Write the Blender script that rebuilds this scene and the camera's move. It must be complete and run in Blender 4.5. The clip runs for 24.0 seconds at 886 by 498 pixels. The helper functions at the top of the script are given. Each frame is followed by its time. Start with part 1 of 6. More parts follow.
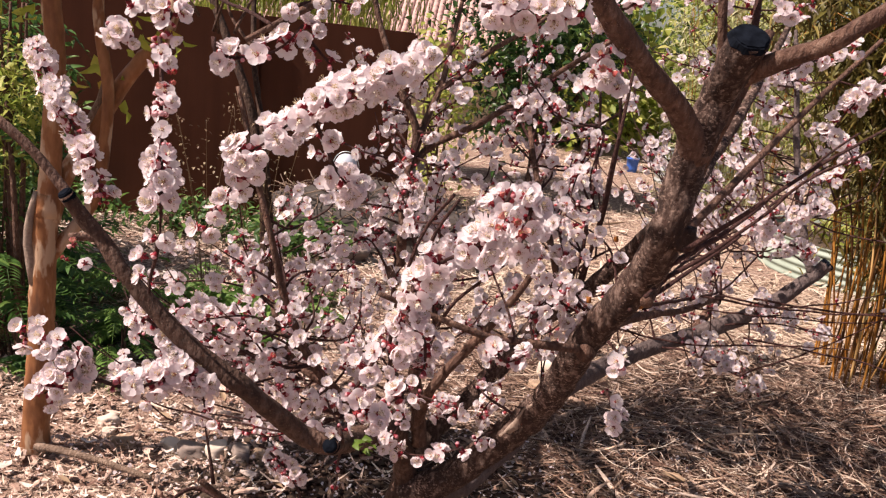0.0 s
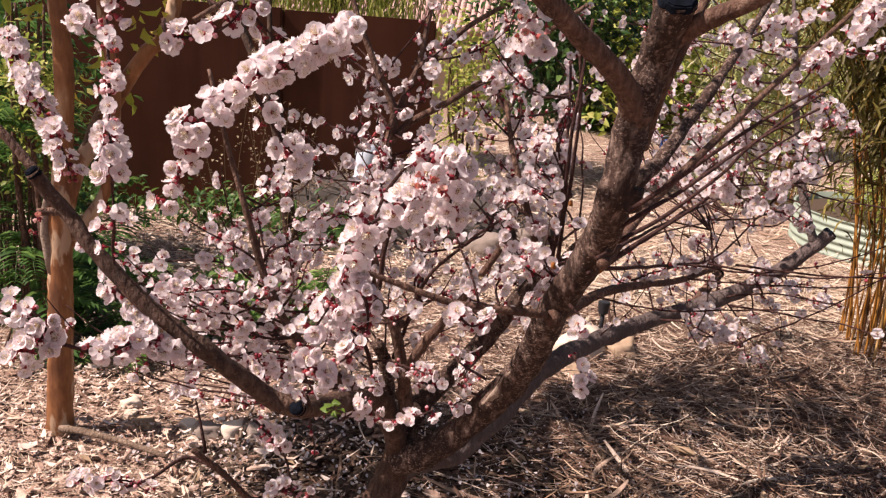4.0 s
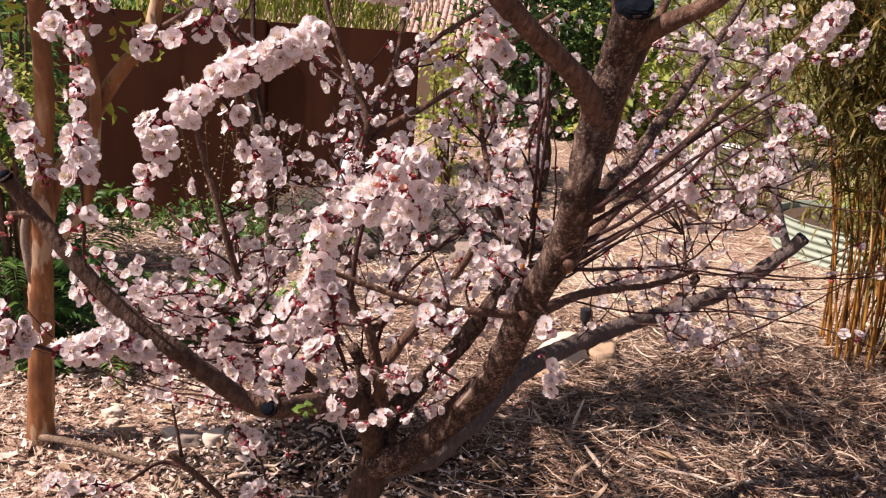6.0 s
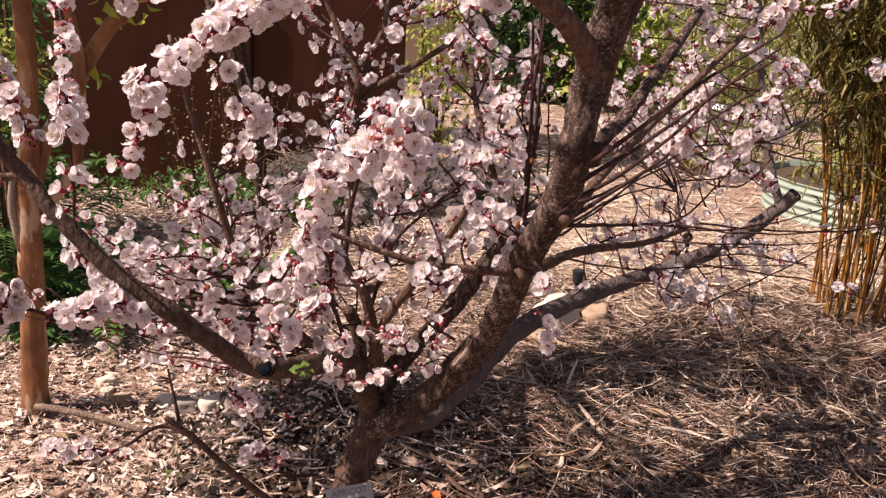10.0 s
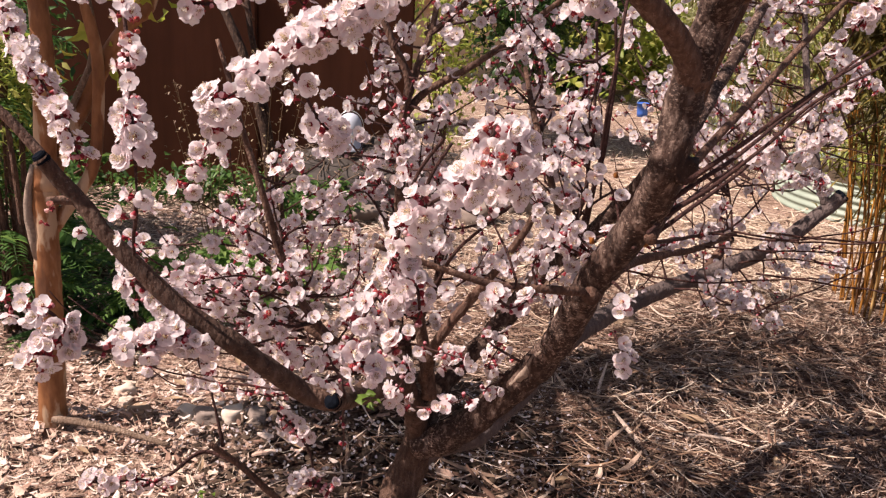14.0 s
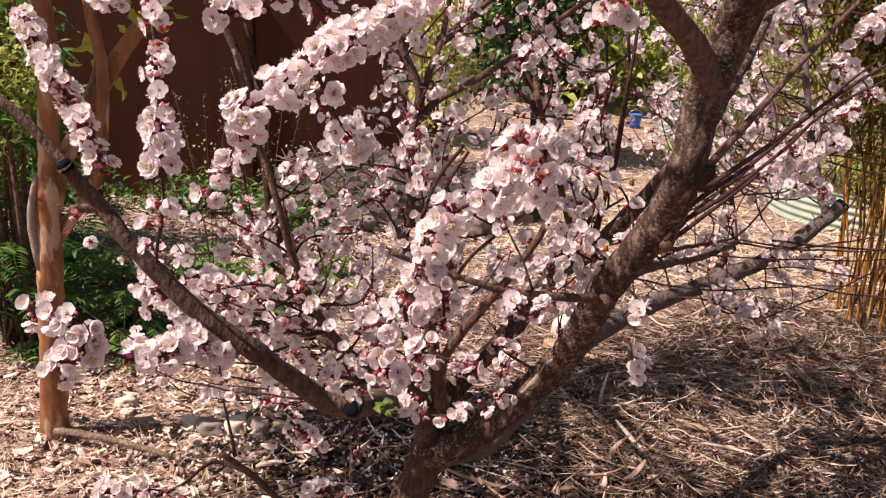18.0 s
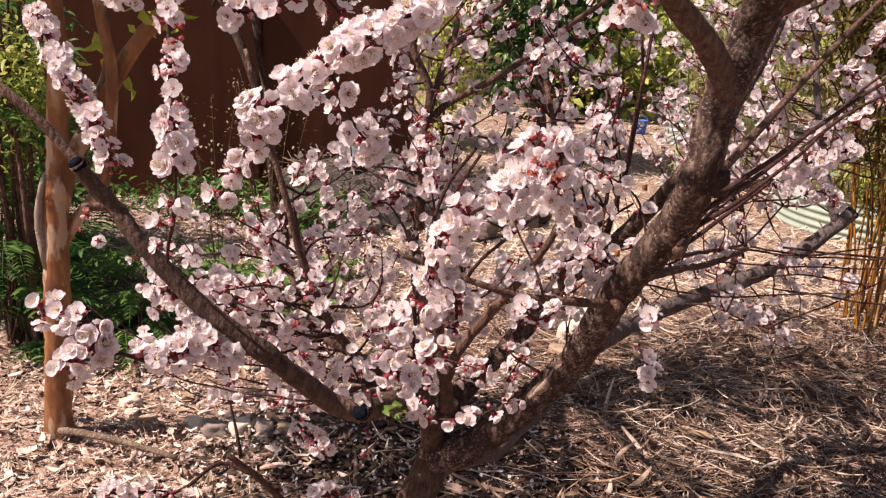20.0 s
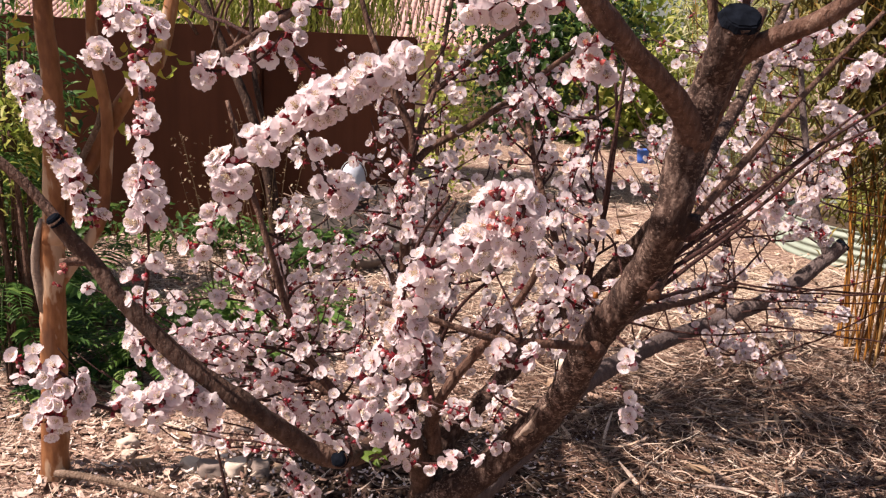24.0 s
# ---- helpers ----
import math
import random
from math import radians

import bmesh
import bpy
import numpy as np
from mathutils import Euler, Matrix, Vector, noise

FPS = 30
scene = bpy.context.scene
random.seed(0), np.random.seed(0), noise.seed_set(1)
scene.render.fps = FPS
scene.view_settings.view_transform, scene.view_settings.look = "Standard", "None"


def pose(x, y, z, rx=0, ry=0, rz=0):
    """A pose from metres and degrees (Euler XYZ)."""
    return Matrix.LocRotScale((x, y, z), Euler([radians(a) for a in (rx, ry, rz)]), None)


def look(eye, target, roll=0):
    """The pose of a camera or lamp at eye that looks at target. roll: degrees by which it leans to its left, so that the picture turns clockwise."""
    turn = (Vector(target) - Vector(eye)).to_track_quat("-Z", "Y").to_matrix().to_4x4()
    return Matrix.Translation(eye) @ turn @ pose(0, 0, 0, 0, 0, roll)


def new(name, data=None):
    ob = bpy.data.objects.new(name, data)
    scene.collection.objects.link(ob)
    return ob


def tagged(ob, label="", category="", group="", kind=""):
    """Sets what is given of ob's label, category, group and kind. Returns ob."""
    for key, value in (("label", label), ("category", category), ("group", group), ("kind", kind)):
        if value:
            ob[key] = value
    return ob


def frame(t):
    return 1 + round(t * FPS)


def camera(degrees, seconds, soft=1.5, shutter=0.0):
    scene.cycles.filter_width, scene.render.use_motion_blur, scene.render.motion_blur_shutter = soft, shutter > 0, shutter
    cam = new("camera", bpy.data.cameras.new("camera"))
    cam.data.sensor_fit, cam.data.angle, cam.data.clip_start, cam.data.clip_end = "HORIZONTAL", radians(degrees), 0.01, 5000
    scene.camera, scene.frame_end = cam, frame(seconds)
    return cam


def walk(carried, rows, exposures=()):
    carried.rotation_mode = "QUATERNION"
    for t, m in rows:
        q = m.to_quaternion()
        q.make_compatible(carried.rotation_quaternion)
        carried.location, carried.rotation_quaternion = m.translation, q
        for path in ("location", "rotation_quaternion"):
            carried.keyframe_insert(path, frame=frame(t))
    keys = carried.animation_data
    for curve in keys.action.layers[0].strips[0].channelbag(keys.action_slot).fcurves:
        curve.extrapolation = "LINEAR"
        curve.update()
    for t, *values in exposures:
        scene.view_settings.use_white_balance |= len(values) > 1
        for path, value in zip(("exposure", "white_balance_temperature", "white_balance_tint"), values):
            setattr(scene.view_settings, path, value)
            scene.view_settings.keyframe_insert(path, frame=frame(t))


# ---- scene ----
cam = camera(57.0, 24.0, soft=1.25)
EXPOSURE, KELVIN, TINT = 0.86, 6850.0, 22.5
PATH = [
    (0, (0.057, -0.066, 1.65), (0.023, 1.867, 1.14), 6.7),
    (0.5, (0.048, -0.055, 1.644), (0.009, 1.874, 1.116), 5.8),
    (1, (0.041, -0.042, 1.636), (0.022, 1.882, 1.09), 5.8),
    (1.5, (0.049, -0.028, 1.633), (0.064, 1.89, 1.064), 4.8),
    (2, (0.071, -0.02, 1.641), (0.072, 1.907, 1.107), 5.3),
    (2.5, (0.123, -0.032, 1.646), (0.087, 1.89, 1.093), 5.0),
    (4.5, (0.242, -0.138, 1.633), (0.093, 1.787, 1.112), 4.4),
    (5, (0.261, -0.151, 1.633), (0.144, 1.781, 1.131), 4.5),
    (5.5, (0.262, -0.149, 1.63), (0.148, 1.783, 1.126), 4.7),
    (6, (0.262, -0.141, 1.626), (0.144, 1.789, 1.117), 4.2),
    (6.5, (0.27, -0.147, 1.624), (0.147, 1.781, 1.104), 3.2),
    (7, (0.291, -0.167, 1.626), (0.224, 1.759, 1.092), 3.4),
    (7.5, (0.294, -0.165, 1.62), (0.218, 1.76, 1.082), 3.6),
    (8, (0.3, -0.16, 1.616), (0.225, 1.76, 1.062), 3.2),
    (8.5, (0.296, -0.155, 1.609), (0.213, 1.759, 1.035), 3.2),
    (9, (0.278, -0.141, 1.604), (0.203, 1.769, 1.016), 3.9),
    (9.5, (0.266, -0.136, 1.605), (0.196, 1.774, 1.015), 3.7),
    (10, (0.253, -0.136, 1.605), (0.166, 1.775, 1.02), 3.5),
    (10.5, (0.251, -0.133, 1.604), (0.148, 1.776, 1.019), 3.4),
    (12.5, (0.222, -0.112, 1.605), (0.12, 1.801, 1.031), 3.8),
    (13, (0.175, -0.066, 1.618), (0.076, 1.835, 1.002), 3.4),
    (13.5, (0.132, -0.043, 1.625), (0.059, 1.858, 1.008), 3.7),
    (14, (0.094, -0.026, 1.621), (0.031, 1.877, 1.01), 3.4),
    (14.5, (0.072, -0.012, 1.617), (0.057, 1.89, 0.998), 3.4),
    (15, (0.06, -0.018, 1.608), (0.099, 1.88, 0.98), 3.3),
    (15.5, (0.061, -0.007, 1.603), (0.085, 1.888, 0.962), 4.0),
    (16, (0.058, 0.004, 1.608), (0.042, 1.901, 0.974), 4.0),
    (16.5, (0.064, -0.01, 1.615), (0.04, 1.897, 1.013), 3.9),
    (17, (0.07, -0.028, 1.615), (0.052, 1.882, 1.022), 3.2),
    (17.5, (0.057, -0.037, 1.614), (0.017, 1.874, 1.025), 3.2),
    (19.5, (0.038, -0.035, 1.614), (0.007, 1.881, 1.044), 4.1),
    (20, (0.033, -0.03, 1.609), (-0.017, 1.885, 1.035), 4.0),
    (20.5, (0.031, -0.033, 1.613), (-0.031, 1.883, 1.04), 3.6),
    (21, (0.028, -0.032, 1.62), (-0.029, 1.888, 1.063), 3.1),
    (21.5, (0.025, -0.029, 1.622), (-0.021, 1.894, 1.074), 3.5),
    (22, (0.018, -0.035, 1.625), (-0.026, 1.891, 1.09), 4.3),
    (22.5, (0.021, -0.03, 1.623), (-0.043, 1.895, 1.083), 3.9),
    (23, (0.051, -0.025, 1.632), (-0.019, 1.903, 1.105), 4.2),
    (23.5, (0.084, -0.032, 1.646), (0.024, 1.899, 1.129), 3.3),
    (24, (0.087, -0.038, 1.646), (0.012, 1.895, 1.14), 3.0),
]
walk(cam, [(t, look(e, g, r)) for t, e, g, r in PATH], [(0.0, EXPOSURE, KELVIN, TINT), (24.0, EXPOSURE, KELVIN, TINT)])

# ---- light ----
world = bpy.data.worlds.new("sky")
scene.world = world
world.use_nodes = True
wn = world.node_tree
sky = wn.nodes.new("ShaderNodeTexSky")
sky.sky_type, sky.sun_disc = "NISHITA", False
sky.dust_density, sky.ozone_density = 1.8, 0.8
SUN_DIR = Vector((-0.8, -0.22, 1.0)).normalized()
sky.sun_elevation = math.asin(SUN_DIR.z)
sky.sun_rotation = math.atan2(SUN_DIR.x, SUN_DIR.y)
wn.links.new(sky.outputs[0], wn.nodes["Background"].inputs[0])
wn.nodes["Background"].inputs[1].default_value = 0.054
sun = new("sun", bpy.data.lights.new("sun", "SUN"))
sun.data.energy, sun.data.angle, sun.data.color = 5.0, radians(0.5), (1.0, 0.91, 0.82)
sun.matrix_world = look(SUN_DIR * 20, (0, 0, 0))
scene.view_settings.exposure = EXPOSURE


# ---- materials ----
class Nodes:
    """A small builder of node materials."""
    def __init__(self, name):
        self.mat = bpy.data.materials.new(name)
        self.mat.use_nodes = True
        self.t = self.mat.node_tree
        self.bsdf = self.t.nodes["Principled BSDF"]
        self.co = self.n("ShaderNodeTexCoord").outputs["Object"]

    def n(self, kind, **inputs):
        node = self.t.nodes.new(kind)
        for k, v in inputs.items():
            self.put(node, k.replace("_", " "), v)
        return node

    def put(self, node, key, v):
        socket = node.inputs[key]
        if isinstance(v, bpy.types.NodeSocket):
            self.t.links.new(v, socket)
        else:
            socket.default_value = v

    def noise(self, scale, detail=4.0, stretch=None, co=None, rough=0.55):
        co = co or self.co
        if stretch:
            m = self.n("ShaderNodeMapping", Vector=co)
            m.inputs["Scale"].default_value = stretch
            co = m.outputs[0]
        return self.n("ShaderNodeTexNoise", Vector=co, Scale=scale, Detail=detail, Roughness=rough).outputs["Fac"]

    def ramp(self, fac, stops):
        r = self.n("ShaderNodeValToRGB", Fac=fac)
        els = r.color_ramp.elements
        while len(els) < len(stops):
            els.new(0.5)
        for e, (p, c) in zip(els, stops):
            e.position, e.color = p, (*c, 1)
        return r.outputs[0]

    def mix(self, fac, a, b, blend="MIX"):
        m = self.n("ShaderNodeMix")
        m.data_type, m.blend_type = "RGBA", blend
        for i, v in ((0, fac), (6, a), (7, b)):
            if isinstance(v, bpy.types.NodeSocket):
                self.t.links.new(v, m.inputs[i])
            else:
                m.inputs[i].default_value = v if i == 0 else (*v, 1)
        return m.outputs[2]

    def bump(self, height, strength, distance=0.01):
        self.put(self.bsdf, "Normal", self.n("ShaderNodeBump", Height=height, Strength=strength, Distance=distance).outputs[0])

    def random(self, island=False):
        if island:
            return self.n("ShaderNodeNewGeometry").outputs["Random Per Island"]
        return self.n("ShaderNodeObjectInfo").outputs["Random"]

    def done(self, color, rough=0.8, thin=0.0, thin_color=None, spec=0.3):
        self.put(self.bsdf, "Base Color", color if isinstance(color, bpy.types.NodeSocket) else (*color, 1))
        self.put(self.bsdf, "Roughness", rough)
        self.bsdf.inputs["Specular IOR Level"].default_value = spec
        if thin:
            tr = self.n("ShaderNodeBsdfTranslucent")
            c = thin_color if thin_color is not None else color
            self.put(tr, "Color", c if isinstance(c, bpy.types.NodeSocket) else (*c, 1))
            mx = self.n("ShaderNodeMixShader", Fac=thin)
            self.t.links.new(self.bsdf.outputs[0], mx.inputs[1])
            self.t.links.new(tr.outputs[0], mx.inputs[2])
            self.t.links.new(mx.outputs[0], self.t.nodes["Material Output"].inputs[0])
        return self.mat


def m_bark(name, dark, mid, light, scale=1.0, scales=0.0):
    m = Nodes(name)
    fine = m.noise(70 * scale, 8, (1, 1, 0.35))
    big = m.noise(9 * scale, 3)
    col = m.ramp(fine, [(0.28, dark), (0.52, mid), (0.75, light)])
    spots = m.ramp(m.noise(150 * scale, 2), [(0.62, (0, 0, 0)), (0.7, (1, 1, 1))])
    col = m.mix(spots, col, light)
    scale_marks = m.ramp(m.noise(120 * scale, 6, (0.9, 0.9, 1.5), rough=0.7), [(0.53, (0, 0, 0)), (0.62, (scales, scales, scales))])
    patch = m.ramp(m.noise(5 * scale, 2), [(0.42, (0, 0, 0)), (0.6, (1, 1, 1))])
    col = m.mix(m.mix(1.0, scale_marks, patch, "MULTIPLY"), col, tuple(min(0.6, 1.8 * c) for c in light))
    col = m.mix(m.ramp(big, [(0.35, (0, 0, 0)), (0.7, (0.7, 0.7, 0.7))]), col, dark)
    m.bump(m.noise(90 * scale, 7, (1, 1, 0.5)), 1.0, 0.012)
    return m.done(col, 0.85)


BARK = m_bark("bark", (0.014, 0.007, 0.005), (0.056, 0.029, 0.02), (0.28, 0.2, 0.16), 1.0, 0.7)
BARK_SMOOTH = m_bark("smooth_bark", (0.034, 0.017, 0.011), (0.098, 0.052, 0.034), (0.19, 0.125, 0.094), 1.3, 0.2)
BARK_GREY = m_bark("grey_bark", (0.075, 0.055, 0.05), (0.115, 0.087, 0.08), (0.18, 0.145, 0.135), 1.4, 0.3)
# dark bark for the stems before the wall, shade included in its colour
BARK_SHADED = m_bark("shaded_bark", (0.02, 0.01, 0.007), (0.06, 0.031, 0.02), (0.17, 0.11, 0.075))
BARK_YOUNG = m_bark("young_bark", (0.05, 0.024, 0.017), (0.14, 0.075, 0.05), (0.24, 0.16, 0.12), 1.6)
BARK_TWIG = m_bark("twig_bark", (0.03, 0.012, 0.01), (0.075, 0.03, 0.024), (0.12, 0.06, 0.05), 2.5)


def m_sealed():
    m = Nodes("pruning_sealer")
    n = m.noise(60, 4)
    m.bump(n, 0.5, 0.004)
    return m.done(m.ramp(n, [(0.3, (0.003, 0.004, 0.006)), (0.7, (0.009, 0.012, 0.018))]), 0.95, spec=0.03)


def m_petal(island):
    m = Nodes("petal_joined" if island else "petal")
    base = m.ramp(m.random(island), [(0.0, (0.86, 0.775, 0.79)), (0.35, (0.885, 0.84, 0.845)), (1.0, (0.9, 0.885, 0.885))])
    veins = m.ramp(m.noise(260, 3), [(0.35, (0.94, 0.9, 0.915)), (0.65, (1, 1, 1))])
    col = m.mix(1.0, base, veins, "MULTIPLY")
    return m.done(col, 0.6, 0.6, m.mix(1.0, col, (1.0, 0.965, 0.97), "MULTIPLY"), 0.15)


def m_leaf(name, stops, thin=0.35, island=True, rough=0.5):
    m = Nodes(name)
    col = m.ramp(m.random(island), stops)
    col = m.mix(m.ramp(m.noise(40, 3), [(0.3, (0, 0, 0)), (0.8, (0.35, 0.35, 0.35))]), col, stops[0][1])
    return m.done(col, rough, thin)


def m_plain(name, a, b, scale=30, rough=0.7, bump=0.3, metal=0.0):
    m = Nodes(name)
    n = m.noise(scale, 5)
    n2 = m.noise(scale * 0.13, 3)
    col = m.mix(m.ramp(n2, [(0.3, (0, 0, 0)), (0.7, (1, 1, 1))]), m.ramp(n, [(0.3, a), (0.7, b)]), m.ramp(n, [(0.2, b), (0.8, a)]))
    m.bump(n, bump, 0.005)
    m.bsdf.inputs["Metallic"].default_value = metal
    return m.done(col, rough)


SEALED = m_sealed()
SNAG = m_plain("splintered_wood", (0.11, 0.075, 0.055), (0.42, 0.33, 0.26), 90, 0.9, 0.9)
GUM = m_plain("amber_gum", (0.13, 0.04, 0.008), (0.34, 0.13, 0.025), 60, 0.35, 0.2)
PETAL, PETAL_J = m_petal(False), m_petal(True)
CALYX = m_leaf("calyx", [(0.0, (0.15, 0.01, 0.018)), (0.6, (0.29, 0.022, 0.035)), (1.0, (0.42, 0.07, 0.065))], 0.2)
STAMEN = m_plain("stamen", (0.75, 0.66, 0.45), (0.88, 0.82, 0.72), 300, 0.7, 0.0)
ANTHER = m_plain("anther", (0.24, 0.15, 0.07), (0.42, 0.3, 0.14), 300, 0.8, 0.0)
BUD = m_leaf("bud", [(0.0, (0.42, 0.07, 0.09)), (0.45, (0.72, 0.4, 0.42)), (1.0, (0.86, 0.72, 0.71))], 0.3)
FADED = m_leaf("faded_petal", [(0.0, (0.4, 0.06, 0.055)), (0.5, (0.62, 0.2, 0.17)), (1.0, (0.85, 0.55, 0.5))], 0.3, island=False)
YOUNG_LEAF = m_leaf("young_leaf", [(0.0, (0.06, 0.12, 0.015)), (1.0, (0.13, 0.2, 0.03))], 0.35)


def m_ground():
    m = Nodes("mulch_soil")
    fine = m.noise(55, 8)
    chips = m.noise(24, 6, (1, 2.2, 1))
    big = m.noise(0.9, 4)
    a = m.ramp(fine, [(0.36, (0.028, 0.014, 0.01)), (0.46, (0.25, 0.163, 0.12)), (0.6, (0.62, 0.475, 0.38))])
    b = m.ramp(chips, [(0.36, (0.03, 0.016, 0.012)), (0.48, (0.24, 0.15, 0.11)), (0.64, (0.56, 0.415, 0.33))])
    col = m.mix(m.ramp(big, [(0.35, (0, 0, 0)), (0.65, (1, 1, 1))]), a, b)
    # bare soil round the tree, its dark colour also standing in for shade
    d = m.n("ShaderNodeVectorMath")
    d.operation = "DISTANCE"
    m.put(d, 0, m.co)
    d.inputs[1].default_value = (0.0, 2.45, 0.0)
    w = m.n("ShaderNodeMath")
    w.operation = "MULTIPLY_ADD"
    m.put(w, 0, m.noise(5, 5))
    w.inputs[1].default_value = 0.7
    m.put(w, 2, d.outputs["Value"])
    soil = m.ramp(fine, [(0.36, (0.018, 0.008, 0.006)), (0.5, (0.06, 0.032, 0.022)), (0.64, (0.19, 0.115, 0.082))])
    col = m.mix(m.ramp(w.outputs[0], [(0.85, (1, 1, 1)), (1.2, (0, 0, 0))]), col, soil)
    # darker soil colour under the deep straw, for the shadows between blades
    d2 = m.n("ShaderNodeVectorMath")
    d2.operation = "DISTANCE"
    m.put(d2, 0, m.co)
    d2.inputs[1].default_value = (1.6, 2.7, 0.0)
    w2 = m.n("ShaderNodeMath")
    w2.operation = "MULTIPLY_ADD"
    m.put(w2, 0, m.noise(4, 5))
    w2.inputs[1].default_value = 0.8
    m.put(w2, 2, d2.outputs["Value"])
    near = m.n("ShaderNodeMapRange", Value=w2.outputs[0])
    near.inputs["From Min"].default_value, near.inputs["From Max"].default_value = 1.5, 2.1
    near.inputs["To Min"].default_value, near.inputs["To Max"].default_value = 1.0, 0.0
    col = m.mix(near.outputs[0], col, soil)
    m.bump(m.noise(60, 8), 1.0, 0.03)
    return m.done(col, 0.95, spec=0.1)


def m_straw(name, stops):
    m = Nodes(name)
    col = m.ramp(m.random(True), stops)
    g = m.ramp(m.noise(90, 4), [(0.3, (0.6, 0.6, 0.6)), (0.7, (1, 1, 1))])
    return m.done(m.mix(1.0, col, g, "MULTIPLY"), 0.75, spec=0.25)


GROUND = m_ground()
STRAW = m_straw("dry_straw", [(0.0, (0.04, 0.017, 0.011)), (0.4, (0.138, 0.077, 0.053)), (0.75, (0.35, 0.238, 0.17)), (1.0, (0.72, 0.57, 0.455))])
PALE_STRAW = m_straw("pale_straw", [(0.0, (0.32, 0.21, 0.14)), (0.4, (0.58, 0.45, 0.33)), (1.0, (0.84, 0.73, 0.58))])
CHIPS = m_straw("wood_chips", [(0.0, (0.11, 0.05, 0.034)), (0.3, (0.39, 0.245, 0.18)), (0.65, (0.7, 0.52, 0.42)), (1.0, (0.88, 0.76, 0.67))])


def m_wall():
    m = Nodes("brown_stucco")
    fine = m.noise(140, 6)
    big = m.noise(1.3, 5)
    streak = m.noise(2.2, 4, (3, 3, 0.25))
    col = m.ramp(big, [(0.3, (0.072, 0.026, 0.0145)), (0.7, (0.1, 0.037, 0.021))])
    col = m.mix(m.ramp(streak, [(0.45, (0, 0, 0)), (0.75, (0.5, 0.5, 0.5))]), col, (0.04, 0.015, 0.009))
    m.bump(fine, 0.5, 0.004)
    return m.done(col, 0.95, spec=0.1)


WALL = m_wall()


def m_piece(name, stops):
    m = Nodes(name)
    g = m.ramp(m.noise(70, 5, (0.3, 1, 1)), [(0.3, (0.62, 0.58, 0.55)), (0.7, (1, 1, 1))])
    return m.done(m.mix(1.0, m.ramp(m.random(), stops), g, "MULTIPLY"), 0.8, spec=0.2)


CHIP_WOOD = m_piece("chip_wood", [(0.0, (0.3, 0.18, 0.13)), (0.5, (0.62, 0.45, 0.36)), (1.0, (0.82, 0.69, 0.58))])
STALK = m_piece("straw_blade", [(0.0, (0.16, 0.085, 0.05)), (0.6, (0.36, 0.235, 0.155)), (1.0, (0.66, 0.52, 0.38))])
MYRTLE = Nodes("smooth_peeling_bark")
_a = MYRTLE.ramp(MYRTLE.noise(15, 5, (1, 1, 0.3)), [(0.3, (0.15, 0.058, 0.026)), (0.46, (0.27, 0.115, 0.046)), (0.6, (0.34, 0.155, 0.065)), (0.72, (0.52, 0.33, 0.19))])
_b = MYRTLE.ramp(MYRTLE.noise(60, 5, (1, 1, 0.4)), [(0.3, (0.72, 0.66, 0.6)), (0.65, (1, 1, 1))])
MYRTLE.bump(MYRTLE.noise(26, 6, (1, 1, 0.35)), 0.5, 0.008)
_c = MYRTLE.mix(1.0, _a, _b, "MULTIPLY")
_c = MYRTLE.mix(MYRTLE.ramp(MYRTLE.noise(9, 5, (1, 1, 0.35)), [(0.53, (0, 0, 0)), (0.565, (0.8, 0.8, 0.8))]), _c, (0.5, 0.36, 0.24))
_c = MYRTLE.mix(MYRTLE.ramp(MYRTLE.noise(12, 6, (1, 1, 0.2)), [(0.34, (0.7, 0.7, 0.7)), (0.42, (0, 0, 0))]), _c, (0.1, 0.045, 0.025))
MYRTLE = MYRTLE.done(_c, 0.62)
STONE_W = m_plain("pale_stone", (0.42, 0.34, 0.27), (0.66, 0.57, 0.47), 22, 0.9, 0.6)
STONE_B = m_plain("tan_stone", (0.2, 0.135, 0.085), (0.44, 0.32, 0.22), 22, 0.9, 0.6)
STONE_D = m_plain("grey_stone", (0.13, 0.1, 0.082), (0.29, 0.235, 0.2), 22, 0.9, 0.6)
CULM = Nodes("golden_culm")
_a = CULM.ramp(CULM.random(), [(0.0, (0.11, 0.048, 0.014)), (0.45, (0.38, 0.165, 0.03)), (0.85, (0.5, 0.25, 0.055)), (1.0, (0.62, 0.45, 0.22))])
_b = CULM.ramp(CULM.noise(9, 5, (1, 1, 0.5)), [(0.34, (0.38, 0.3, 0.24)), (0.62, (1, 1, 1))])
CULM = CULM.done(CULM.mix(1.0, _a, _b, "MULTIPLY"), 0.45)
BAMBOO_LEAF = m_leaf("bamboo_leaf", [(0.0, (0.06, 0.05, 0.014)), (0.4, (0.14, 0.125, 0.026)), (0.8, (0.2, 0.2, 0.045)), (1.0, (0.42, 0.34, 0.1))], 0.3)
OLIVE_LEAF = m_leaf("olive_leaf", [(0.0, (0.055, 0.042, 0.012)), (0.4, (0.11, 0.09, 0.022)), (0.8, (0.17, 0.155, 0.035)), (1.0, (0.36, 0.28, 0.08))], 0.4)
# paler leaf colour that carries the sunlit haze of the far bamboo
HAZE_LEAF = m_leaf("sunlit_haze_leaf", [(0.0, (0.28, 0.31, 0.12)), (0.6, (0.48, 0.49, 0.24)), (1.0, (0.66, 0.63, 0.42))], 0.45)
# lighter copy of the fern green, with sunlight put into the colour
FERN_SUNLIT = m_leaf("sunlit_fern_leaf", [(0.0, (0.07, 0.15, 0.03)), (0.6, (0.15, 0.28, 0.06)), (1.0, (0.3, 0.42, 0.13))], 0.4)
